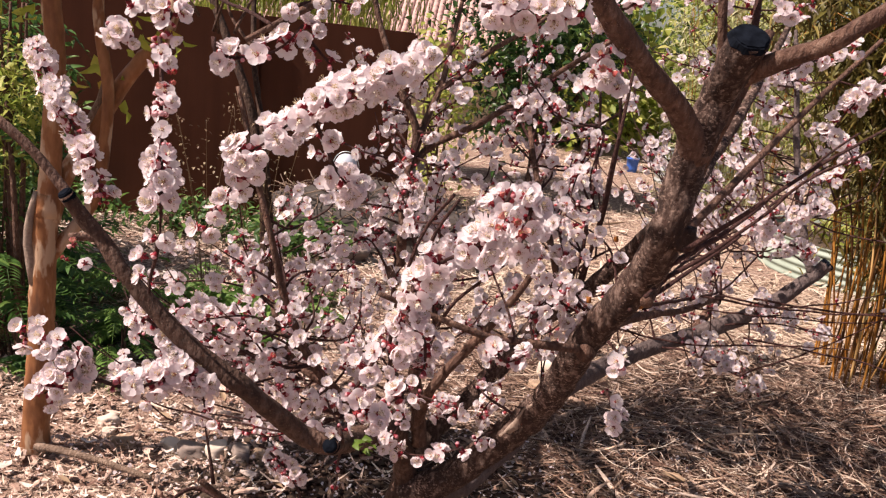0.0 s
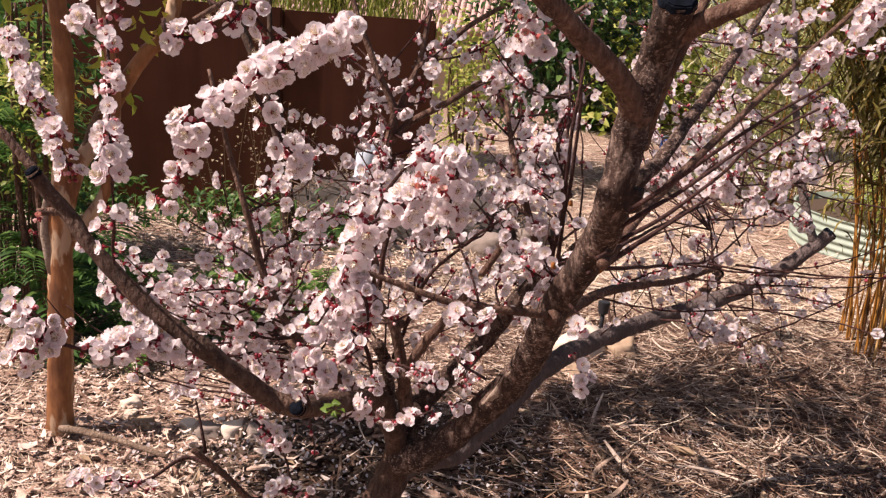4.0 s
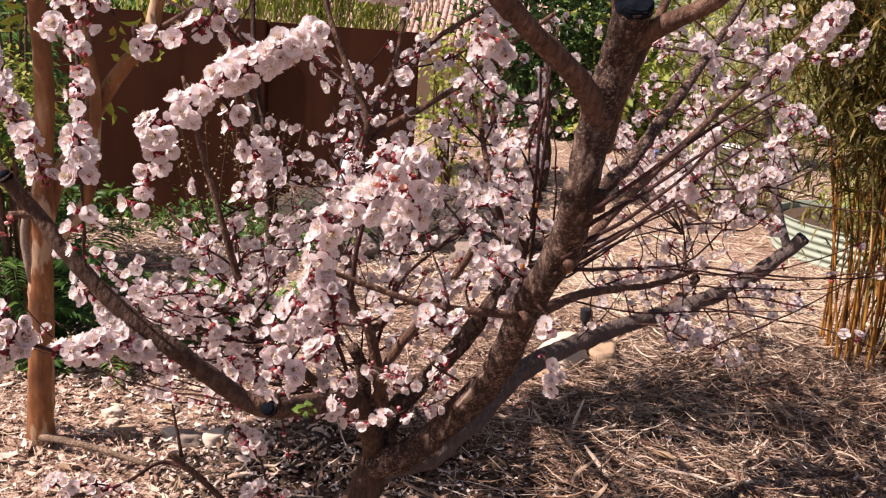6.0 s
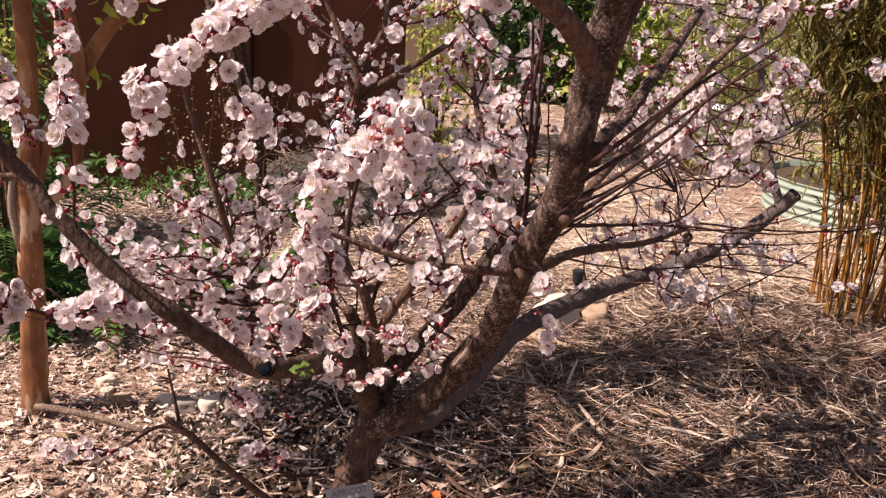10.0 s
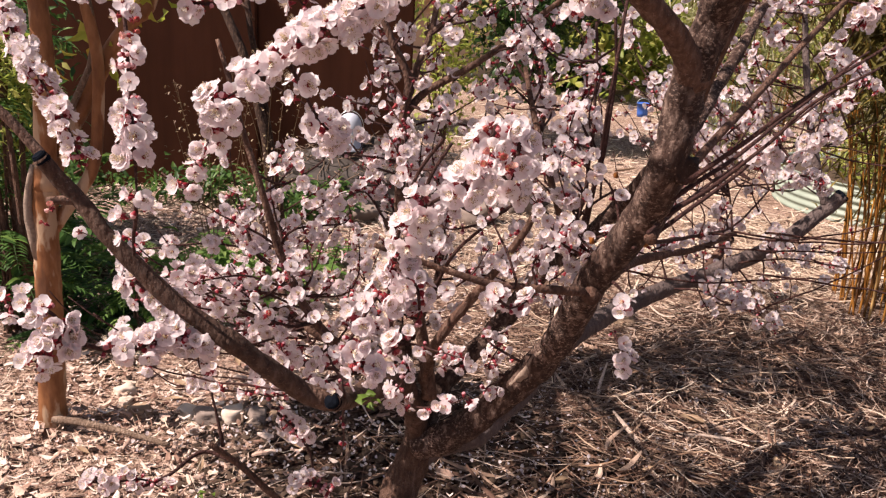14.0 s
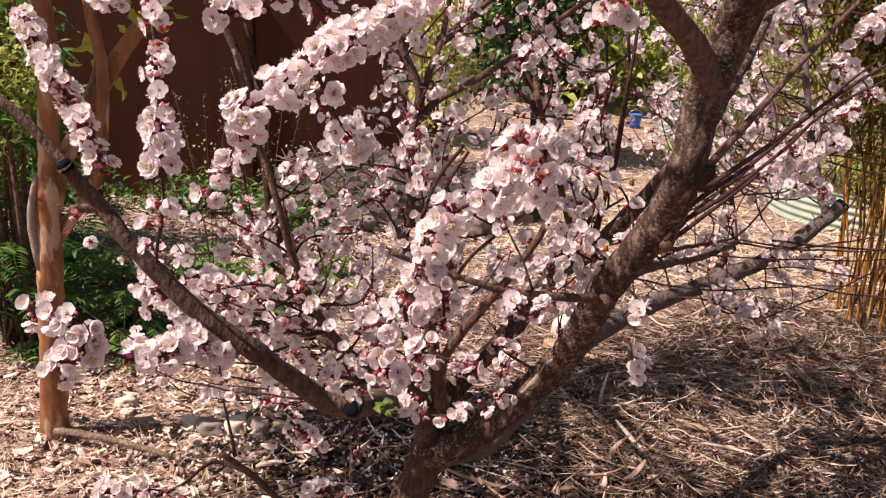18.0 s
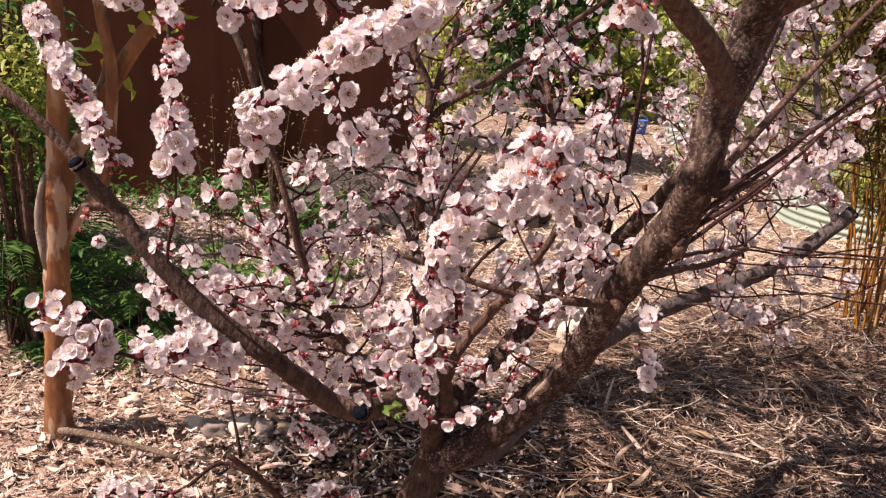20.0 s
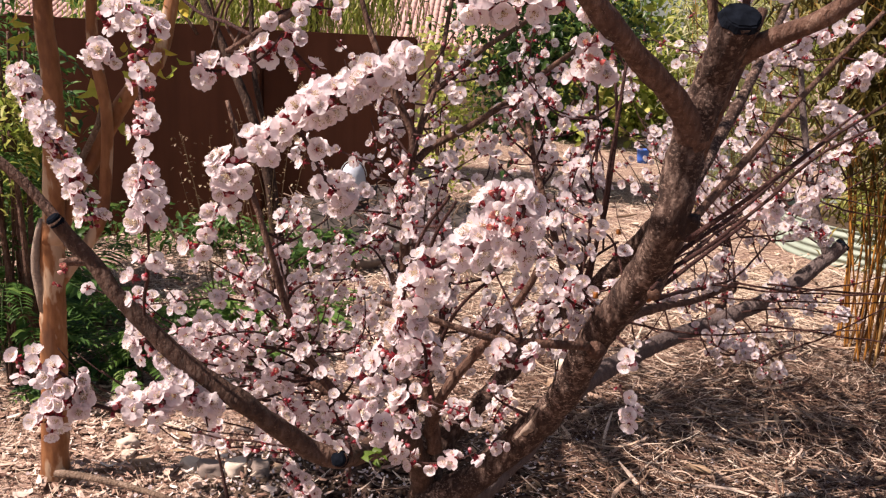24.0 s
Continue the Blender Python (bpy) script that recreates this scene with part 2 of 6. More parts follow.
HEAP = m_plain("grey_compost", (0.03, 0.025, 0.022), (0.1, 0.085, 0.075), 30, 0.95, 0.9)
CITRUS_LEAF = m_leaf("dark_green_leaf", [(0.0, (0.015, 0.035, 0.012)), (0.6, (0.035, 0.085, 0.02)), (1.0, (0.12, 0.2, 0.05))], 0.25, rough=0.35)
LIGHT_LEAF = m_leaf("yellow_green_leaf", [(0.0, (0.2, 0.27, 0.05)), (0.6, (0.4, 0.45, 0.1)), (1.0, (0.62, 0.58, 0.2))], 0.5)
FERN_LEAF = m_leaf("fern_leaf", [(0.0, (0.03, 0.075, 0.018)), (0.6, (0.07, 0.16, 0.035)), (1.0, (0.18, 0.3, 0.07))], 0.35)
DRY_LEAF = m_leaf("dry_leaf", [(0.0, (0.22, 0.12, 0.065)), (0.5, (0.38, 0.26, 0.155)), (1.0, (0.58, 0.48, 0.35))], 0.2)
WEED = m_leaf("wispy_weed", [(0.0, (0.1, 0.055, 0.03)), (0.6, (0.22, 0.15, 0.08)), (1.0, (0.4, 0.33, 0.2))], 0.2)
RED_LEAF = m_leaf("red_leaf", [(0.0, (0.5, 0.07, 0.02)), (1.0, (0.7, 0.2, 0.05))], 0.2)
AUTUMN_LEAF = m_leaf("yellowing_leaf", [(0.0, (0.3, 0.38, 0.05)), (0.6, (0.55, 0.53, 0.09)), (1.0, (0.6, 0.42, 0.08))], 0.62)
GALV = m_plain("galvanised_steel", (0.42, 0.46, 0.45), (0.6, 0.64, 0.62), 12, 0.42, 0.05, 0.6)
GALV_GREEN = m_plain("pale_green_steel", (0.2, 0.25, 0.2), (0.29, 0.34, 0.28), 8, 0.55, 0.05)
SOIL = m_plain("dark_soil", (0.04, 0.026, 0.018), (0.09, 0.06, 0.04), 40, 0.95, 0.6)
TILE = m_plain("clay_roof_tile", (0.4, 0.24, 0.2), (0.56, 0.38, 0.34), 10, 0.85)
HOUSE = m_plain("house_render", (0.5, 0.38, 0.28), (0.6, 0.47, 0.36), 20, 0.9)
WHITE_P = m_plain("white_plastic", (0.42, 0.47, 0.54), (0.52, 0.57, 0.64), 10, 0.5, 0.05)
BLUE_P = m_plain("blue_plastic", (0.03, 0.1, 0.4), (0.05, 0.16, 0.55), 10, 0.45, 0.05)
LABEL = m_plain("weathered_label", (0.26, 0.25, 0.245), (0.4, 0.39, 0.38), 40, 0.6, 0.1)
INK = m_plain("pencil_ink", (0.08, 0.08, 0.085), (0.15, 0.15, 0.155), 60, 0.8, 0.0)
BLACK_P = m_plain("black_plastic", (0.012, 0.012, 0.014), (0.03, 0.03, 0.035), 20, 0.5, 0.1)


# ---- mesh tools ----
def mesh_of(name, verts, faces, mats, slots=None, smooth=True):
    me = bpy.data.meshes.new(name)
    me.from_pydata([tuple(v) for v in verts], [], [tuple(f) for f in faces])
    for m in mats:
        me.materials.append(m)
    if slots is not None:
        me.polygons.foreach_set("material_index", np.asarray(slots, dtype=np.int32))
    me.polygons.foreach_set("use_smooth", np.full(len(me.polygons), smooth))
    me.update()
    return me


def part(name, data, material, parent, label=""):
    """Links a bmesh or a mesh as one mesh object under a thing or a part."""
    if isinstance(data, bmesh.types.BMesh):
        me = bpy.data.meshes.new(name)
        data.to_mesh(me)
        data.free()
        me.materials.append(material)
    else:
        me = data
        if material and not me.materials:
            me.materials.append(material)
    ob = new(name, me)
    if parent:
        ob.parent = parent
    return tagged(ob, label)


def thing(name, at, label, category, group="", kind=""):
    ob = new(name)
    ob.empty_display_size = 0.1
    ob.location = at
    return tagged(ob, label, category, group, kind)


def curve_points(pts, step):
    """A Catmull-Rom line through pts, in steps of about that many metres; also its share 0 to 1."""
    p = [np.array(q, float) for q in pts]
    p = [2 * p[0] - p[1]] + p + [2 * p[-1] - p[-2]]
    out = []
    for i in range(1, len(p) - 2):
        n = max(2, int(np.linalg.norm(p[i + 1] - p[i]) / step))
        for k in range(n):
            u = k / n
            out.append(0.5 * (2 * p[i] + (p[i + 1] - p[i - 1]) * u + (2 * p[i - 1] - 5 * p[i] + 4 * p[i + 1] - p[i + 2]) * u * u
                              + (3 * p[i] - p[i - 1] - 3 * p[i + 1] + p[i + 2]) * u ** 3))
    out.append(p[-2])
    return np.array(out)


def tube(line, radii, sides=10, rough=0.0, seed=0, cap=True, lobes=0.0):
    """Vertices and faces of a tube along a line, with lumps as large as rough times the radius."""
    n = len(line)
    tang = np.gradient(line, axis=0)
    tang /= np.linalg.norm(tang, axis=1)[:, None] + 1e-9
    ref = np.array((0.0, 0, 1)) if abs(tang[0][2]) < 0.9 else np.array((1.0, 0, 0))
    u = np.cross(tang[0], ref)
    verts = []
    for i in range(n):
        u = u - tang[i] * (u @ tang[i])
        u /= np.linalg.norm(u) + 1e-9
        v = np.cross(tang[i], u)
        for k in range(sides):
            a = 2 * math.pi * k / sides
            d = math.cos(a) * u + math.sin(a) * v
            r = radii[i] * (1 + lobes * (math.cos(3 * a + i * 0.05) * 0.6 + math.cos(5 * a - i * 0.03) * 0.5))
            if rough:
                q = line[i] + d * r
                r *= 1 + rough * (noise.noise(Vector(q * 22 + seed)) + 0.6 * noise.noise(Vector(q * 60 + seed)))
            verts.append(line[i] + d * r)
    faces = []
    for i in range(n - 1):
        for k in range(sides):
            a, b = i * sides + k, i * sides + (k + 1) % sides
            faces.append((a, b, b + sides, a + sides))
    if cap:
        faces.append(tuple(range(sides))[::-1])
        faces.append(tuple((n - 1) * sides + k for k in range(sides)))
    return verts, faces


def lump(rx, ry, rz, seed, rough=0.42, detail=2):
    """A worn stone: a squashed ball with broken faces."""
    bm = bmesh.new()
    bmesh.ops.create_icosphere(bm, subdivisions=detail + 1, radius=1)
    for v in bm.verts:
        q = v.co.copy()
        d = 1 + rough * noise.noise(q * 1.3 + Vector((seed, 0, 0))) + rough * 0.35 * noise.noise(q * 4 + Vector((0, seed, 0)))
        c = [max(-0.74, min(0.74, x)) * 1.05 for x in q]
        v.co = Vector((c[0] * rx, c[1] * ry, c[2] * rz)) * d * 1.2
    return bm


class Soup:
    """Copies of small template meshes, joined into one."""
    def __init__(self):
        self.v, self.f, self.s, self.count = [], [], [], 0

    def add(self, verts, faces, slots, m=None):
        v = np.asarray(verts)
        if m is not None:
            a = np.array(m)
            v = v @ a[:3, :3].T + a[:3, 3]
        self.v.append(v)
        k = self.count
        self.f.extend([tuple(i + k for i in f) for f in faces])
        self.s.extend(slots if slots is not None else [0] * len(faces))
        self.count += len(v)

    def mesh(self, name, mats, smooth=True):
        return mesh_of(name, np.concatenate(self.v), self.f, mats, self.s, smooth)


# ---- the ground ----
def ground_z(x, y):
    z = 0.025 * noise.noise(Vector((x * 0.9, y * 0.9, 0))) + 0.012 * noise.noise(Vector((x * 4, y * 4, 3)))
    return z


def build_ground():
    xs = np.concatenate([[-400, -150, -60, -25, -12], np.linspace(-6, 7, 105), [12, 25, 60, 150, 400]])
    ys = np.concatenate([[-60, -20, -6], np.linspace(-2, 10, 97), np.linspace(10.5, 22, 20), [40, 90, 200, 600]])
    verts = [(x, y, ground_z(x, y) if abs(x) < 8 and -3 < y < 15 else 0.0) for y in ys for x in xs]
    w = len(xs)
    faces = [(j * w + i, j * w + i + 1, (j + 1) * w + i + 1, (j + 1) * w + i) for j in range(len(ys) - 1) for i in range(w - 1)]
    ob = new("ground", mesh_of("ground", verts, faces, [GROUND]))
    tagged(ob, "garden soil under a layer of dry straw mulch", "ground", kind="structure")


build_ground()


def strip(length, width, bend, curl, n=3):
    """A bent flat straw with some thickness, as a closed thin prism."""
    v, f = [], []
    for i in range(n + 1):
        u = i / n - 0.5
        y = bend * (u * u * 4 - 1) * 0.5
        w = width * (1 - 0.55 * abs(u * 2) ** 3) / 2
        z = curl * (u * u * 4)
        v += [(u * length, y - w, z), (u * length, y, z + width * 0.3), (u * length, y + w, z)]
    for i in range(n):
        a = i * 3
        f += [(a, a + 3, a + 4, a + 1), (a + 1, a + 4, a + 5, a + 2)]
    return np.array(v), f


def scatter_mulch():
    rng = random.Random(5)
    straw, chip, pale = Soup(), Soup(), Soup()
    for k in range(46000):
        far = k >= 37000
        y = rng.uniform(4.5, 14) if far else 1.7 + 4.6 * rng.random() ** 1.4
        half = 0.6 + y * 0.62
        x = 0.12 + rng.uniform(-half, half)
        if ((x - 0.0) / 0.75) ** 2 + ((y - 2.45) / 0.7) ** 2 < 1 and rng.random() < 0.55:
            continue
        left = 1 / (1 + math.exp((x - 0.0) * 5))
        open_side = 1 / (1 + math.exp((x + 0.6) * 7))
        z = ground_z(x, y) + rng.uniform(0.001, 0.034)
        ang = rng.gauss(0.1, 0.8) if rng.random() < 0.55 else rng.uniform(0, 6.28)
        m = pose(x, y, z, rng.gauss(0, 20), rng.gauss(0, 7), math.degrees(ang))
        if not far and rng.random() < left * 0.8:
            l = rng.uniform(0.008, 0.03) if rng.random() < 0.8 else rng.uniform(0.03, 0.065)
            v, f = strip(l, l * rng.uniform(0.15, 0.6), rng.gauss(0, 0.004), rng.uniform(0, 0.012), 2)
            chip.add(v, f, None, m)
        else:
            l = rng.uniform(0.05, 0.18) if rng.random() < 0.75 else rng.uniform(0.18, 0.4)
            w = rng.uniform(0.0025, 0.008) if rng.random() < 0.88 else rng.uniform(0.009, 0.02)
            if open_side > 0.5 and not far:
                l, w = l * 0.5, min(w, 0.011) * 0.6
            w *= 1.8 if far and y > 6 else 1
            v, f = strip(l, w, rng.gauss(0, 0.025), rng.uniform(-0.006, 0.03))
            # pale straw on the left and, more and more, further back
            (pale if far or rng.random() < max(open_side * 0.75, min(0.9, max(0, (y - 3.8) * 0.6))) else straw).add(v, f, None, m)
    for k in range(2600):
        x, y = rng.uniform(0.2, 2.9), 2.2 + 2.4 * rng.random() ** 1.3
        if math.hypot(x - 0.15, y - 2.35) < 0.6:
            continue
        l = rng.uniform(0.07, 0.22)
        v, f = strip(l, rng.uniform(0.0025, 0.006), rng.gauss(0, 0.07), rng.uniform(-0.01, 0.03), 7)
        m = pose(x, y, ground_z(x, y) + rng.uniform(0.022, 0.045), rng.gauss(0, 14), rng.gauss(0, 8), math.degrees(rng.gauss(0.25, 0.6) if k % 2 else rng.uniform(0, 6.28)))
        (pale if rng.random() < 0.12 else straw).add(v, f, None, m)
    # long tangled blades lying proud of the rest
    for k in range(4200):
        x, y = rng.uniform(0.25, 3.0), 2.1 + 2.5 * rng.random() ** 1.2
        if math.hypot(x - 0.15, y - 2.35) < 0.6 + 0.2 * noise.noise(Vector((x * 3, y * 3, 0))):
            continue
        heap = max(0.0, noise.noise(Vector((x * 2.6, y * 2.6, 7)))) * 0.09
        l, w = rng.uniform(0.1, 0.34), rng.uniform(0.0025, 0.0065) if rng.random() < 0.9 else rng.uniform(0.01, 0.02)
        v, f = strip(l, w, rng.gauss(0, 0.04), rng.uniform(-0.02, 0.03), 5)
        lay = 180 * noise.noise(Vector((x * 1.4, y * 1.4, 2)))
        m = pose(x, y, ground_z(x, y) + 0.025 + heap * rng.random() + rng.uniform(0, 0.012), rng.gauss(0, 22), rng.gauss(0, 7), lay + rng.gauss(-8, 38))
        (pale if rng.random() < 0.09 else straw).add(v, f, None, m)
    tagged(new("straw_mulch", straw.mesh("straw_mulch", [STRAW])), "loose brown straw and dry leaf litter on the soil", "mulch", kind="stuff")
    tagged(new("dry_grass", pale.mesh("dry_grass", [PALE_STRAW])), "pale straw spread over the garden, mostly further back", "mulch", kind="stuff")
    tagged(new("wood_chips", chip.mesh("wood_chips", [CHIPS])), "pale pinkish wood chips and bark pieces on the soil", "mulch", kind="stuff")

    # clods of the same dark ring: crumbly soil plus the shade at the trunk
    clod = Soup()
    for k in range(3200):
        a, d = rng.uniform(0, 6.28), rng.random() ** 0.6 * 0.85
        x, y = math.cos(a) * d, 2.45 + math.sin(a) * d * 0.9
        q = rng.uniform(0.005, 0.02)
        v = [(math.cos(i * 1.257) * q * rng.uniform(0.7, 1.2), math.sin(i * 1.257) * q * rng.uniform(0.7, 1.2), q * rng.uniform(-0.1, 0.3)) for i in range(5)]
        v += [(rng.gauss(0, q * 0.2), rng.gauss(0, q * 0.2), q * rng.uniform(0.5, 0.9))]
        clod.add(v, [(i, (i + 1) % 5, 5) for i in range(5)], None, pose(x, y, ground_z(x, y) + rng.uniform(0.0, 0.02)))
    tagged(new("soil_clods", clod.mesh("soil_clods", [SOIL])), "dark crumbly soil clods, also standing for shade round the trunk", "soil", kind="stuff")


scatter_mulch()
# ---- the apricot tree ----
BASE = Vector((-0.1, 1.86, 0.0))
tree = thing("apricot_tree", BASE, "apricot tree in full pale pink blossom, pruned limbs, no leaves", "tree")
SAMPLES = []   # places on the limbs from which twigs may spring: point, radius


def under_tree(name, verts, faces, mats, label="", slots=None):
    v = np.asarray(verts) - np.array(BASE)
    return part(name, mesh_of(name, v, faces, mats, slots), None, tree, label)


def limb(name, pts, r0, r1, label="", end="", flare=False):
    line = curve_points(pts, 0.012 if r0 > 0.01 else 0.02)
    n = len(line)
    if end == "bend":
        for i in range(n):
            q = Vector(line[i] * 9)
            line[i] += 0.006 * np.array(noise.noise_vector(q)) * min(1, i / 6)
    u = np.linspace(0, 1, n)
    radii = r0 + (r1 - r0) * u ** 0.8
    along = np.concatenate([[0], np.cumsum(np.linalg.norm(np.diff(line, axis=0), axis=1))])
    if flare:
        radii *= 1 + 0.55 * np.exp(-along / 0.03)
    thick = r0 > 0.015
    mat = BARK_SMOOTH if label.startswith("low limb") or name == "trunk" else BARK_GREY if label.startswith("low grey") or label.startswith("upright") else BARK if r0 > 0.021 and label != "reddish-brown smooth branch" else BARK_YOUNG if r0 > 0.0075 else BARK_TWIG
    if thick:
        for i in range(n):
            radii[i] *= 1 + 0.09 * noise.noise(Vector(line[i] * 14))
        if name == "trunk":
            radii[: n // 3] *= np.linspace(1.25, 1, n // 3)
    verts, faces = tube(line, radii, 20 if thick else 9, 0.17 if thick else 0.07, cap=True)
    ob = under_tree(name, verts, faces, [mat], label)
    if end == "cut":
        d = Vector(line[-1] - line[-3]).normalized()
        bm = bmesh.new()
        bmesh.ops.create_cone(bm, cap_ends=True, segments=18, radius1=radii[-1] * 1.08, radius2=radii[-1] * 0.96, depth=0.016)
        bmesh.ops.bevel(bm, geom=[e for e in bm.edges if e.calc_length() < 0.02], offset=0.002, segments=2, affect="EDGES")
        bmesh.ops.poke(bm, faces=[g for g in bm.faces if len(g.verts) > 6])
        for v in bm.verts:
            if v.co.z > 0:
                v.co.z += 0.16 * (radii[-1] - math.hypot(v.co.x, v.co.y)) - 0.002
            v.co += v.co.normalized() * 0.004 * noise.noise(v.co * 70)
        q = Vector((0, 0, 1)).rotation_difference(d)
        bm.transform(Matrix.Translation(Vector(line[-1]) - BASE) @ q.to_matrix().to_4x4())
        c = part("cut_end", bm, SEALED, ob, "sawn end under dark pruning sealer")
    for i in range(2, n, 3):
        SAMPLES.append((line[i], radii[i]))
    return ob


limb("trunk", [(-0.114, 1.83, -0.04), (-0.084, 1.83, 0.195), (-0.07, 1.826, 0.249), (-0.05, 1.832, 0.334), (-0.017, 1.848, 0.417), (0.004, 1.85, 0.51)], 0.056, 0.044, "thick grey-brown bark at the foot", "")
limb("limb", [(0.001, 1.834, 0.486), (0.063, 1.808, 0.528), (0.131, 1.779, 0.595), (0.203, 1.749, 0.692), (0.27, 1.701, 0.796), (0.308, 1.649, 0.893), (0.332, 1.605, 0.981), (0.349, 1.549, 1.066), (0.373, 1.482, 1.151), (0.396, 1.413, 1.229), (0.406, 1.361, 1.295), (0.407, 1.308, 1.357), (0.412, 1.302, 1.405), (0.417, 1.306, 1.45), (0.422, 1.295, 1.514), (0.434, 1.289, 1.558), (0.443, 1.273, 1.605), (0.451, 1.205, 1.692)], 0.0405, 0.0292, "main limb with a pruned and sealed end", "cut")
limb("branch", [(0.424, 1.296, 1.5), (0.401, 1.262, 1.545), (0.36, 1.222, 1.588), (0.312, 1.187, 1.624), (0.253, 1.136, 1.676), (0.16, 1.08, 1.77), (0.06, 1, 1.9)], 0.0195, 0.015, "reddish-brown smooth branch", "", True)
limb("branch", [(0.45, 1.265, 1.625), (0.476, 1.24, 1.646), (0.51, 1.205, 1.67), (0.551, 1.17, 1.694), (0.61, 1.15, 1.745), (0.76, 1.1, 1.87)], 0.0155, 0.011, "reddish-brown smooth branch", "", True)
limb("branch", [(0.44, 1.285, 1.62), (0.434, 1.28, 1.68), (0.419, 1.27, 1.747), (0.41, 1.27, 1.9)], 0.0095, 0.006, "pale brown upright shoot behind the sealed end", "")
limb("branch", [(0.465, 1.285, 1.64), (0.48, 1.285, 1.7), (0.482, 1.3, 1.75), (0.49, 1.3, 1.86)], 0.0075, 0.005, "", "")
limb("branch", [(0.451, 1.358, 1.443), (0.457, 1.325, 1.507), (0.467, 1.292, 1.572), (0.495, 1.312, 1.639), (0.521, 1.334, 1.711)], 0.013, 0.008, "", "")
limb("limb", [(0.011, 1.863, 0.541), (0.039, 1.88, 0.625), (0.089, 1.902, 0.687), (0.157, 1.928, 0.761), (0.234, 1.943, 0.867), (0.296, 1.926, 0.97), (0.37, 1.899, 1.044), (0.448, 1.838, 1.171), (0.493, 1.686, 1.31), (0.56, 1.758, 1.368), (0.636, 1.887, 1.446), (0.719, 2.021, 1.539), (0.852, 2.276, 1.682), (0.985, 2.533, 1.834)], 0.03, 0.007, "", "")
limb("branch", [(0.41, 1.36, 1.22), (0.536, 1.66, 1.285), (0.715, 1.86, 1.43), (0.895, 2.05, 1.575), (1.1, 2.2, 1.76)], 0.012, 0.006, "", "")
limb("branch", [(0.427, 1.253, 1.347), (0.531, 1.243, 1.439), (0.629, 1.272, 1.519), (0.728, 1.296, 1.582)], 0.0048, 0.0022, "", "bend")
limb("branch", [(0.427, 1.313, 1.307), (0.565, 1.406, 1.384), (0.667, 1.51, 1.437), (0.852, 1.657, 1.549)], 0.0048, 0.0022, "", "bend")
limb("branch", [(0.42, 1.408, 1.21), (0.6, 1.568, 1.296), (0.719, 1.699, 1.366), (0.9, 1.889, 1.448)], 0.0048, 0.0022, "", "bend")
limb("branch", [(0.433, 1.363, 1.266), (0.517, 1.412, 1.311), (0.612, 1.44, 1.388), (0.658, 1.412, 1.46), (0.754, 1.387, 1.535)], 0.0048, 0.0022, "", "bend")
limb("branch", [(0.425, 1.424, 1.195), (0.839, 2.226, 1.031), (1.027, 2.387, 1.184), (1.112, 2.412, 1.254), (1.22, 2.435, 1.314)], 0.0048, 0.0022, "", "bend")
limb("branch", [(0.392, 1.3, 1.249), (0.582, 1.719, 1.23), (0.803, 2.05, 1.267), (1.016, 2.166, 1.277), (1.16, 2.167, 1.261)], 0.0042, 0.0018, "", "bend")
limb("branch", [(0.389, 1.388, 1.193), (0.508, 1.696, 1.163), (0.669, 1.926, 1.214), (0.858, 2.15, 1.245)], 0.0042, 0.0018, "", "bend")
limb("branch", [(0.378, 1.48, 1.154), (0.467, 1.778, 1.09), (0.614, 2.004, 1.132), (0.754, 2.118, 1.147), (0.871, 2.232, 1.164)], 0.0042, 0.0018, "", "bend")
limb("branch", [(0.853, 2.286, 0.993), (0.837, 2.314, 1.092), (0.825, 2.328, 1.142)], 0.0042, 0.0018, "", "bend")
limb("limb", [(-0.03, 1.85, 0.41), (0.051, 1.865, 0.472), (0.145, 1.885, 0.5), (0.2, 1.92, 0.546), (0.262, 1.98, 0.584), (0.326, 2.06, 0.636), (0.402, 2.15, 0.682), (0.52, 2.29, 0.7), (0.726, 2.512, 0.712), (0.945, 2.666, 0.747), (1.15, 2.721, 0.837), (1.313, 2.747, 0.976), (1.354, 2.75, 1.02)], 0.034, 0.024, "low grey limb with a pruned end", "cut")
limb("stub", [(0.921, 2.683, 0.738), (0.97, 2.749, 0.779), (1.023, 2.816, 0.822)], 0.02, 0.016, "pruned side stub", "cut")
limb("branch", [(1.303, 2.748, 0.983), (1.272, 2.772, 1.07), (1.231, 2.818, 1.233), (1.207, 2.893, 1.426), (1.195, 2.964, 1.602), (1.18, 3.052, 1.801)], 0.017, 0.007, "upright branch from the pruned end", "")
limb("branch", [(0.342, 1.502, 1.054), (0.386, 1.652, 1.025), (0.5, 1.955, 0.978), (0.636, 2.16, 0.947), (0.762, 2.314, 0.923), (0.926, 2.48, 0.936)], 0.018, 0.008, "", "")
limb("branch", [(1.017, 2.677, 0.776), (1.08, 2.561, 0.834), (1.181, 2.518, 0.85), (1.325, 2.469, 0.844)], 0.004, 0.002, "", "bend")
limb("branch", [(0.771, 2.536, 0.717), (0.836, 2.424, 0.753), (0.92, 2.371, 0.737), (0.991, 2.32, 0.732)], 0.004, 0.002, "", "bend")
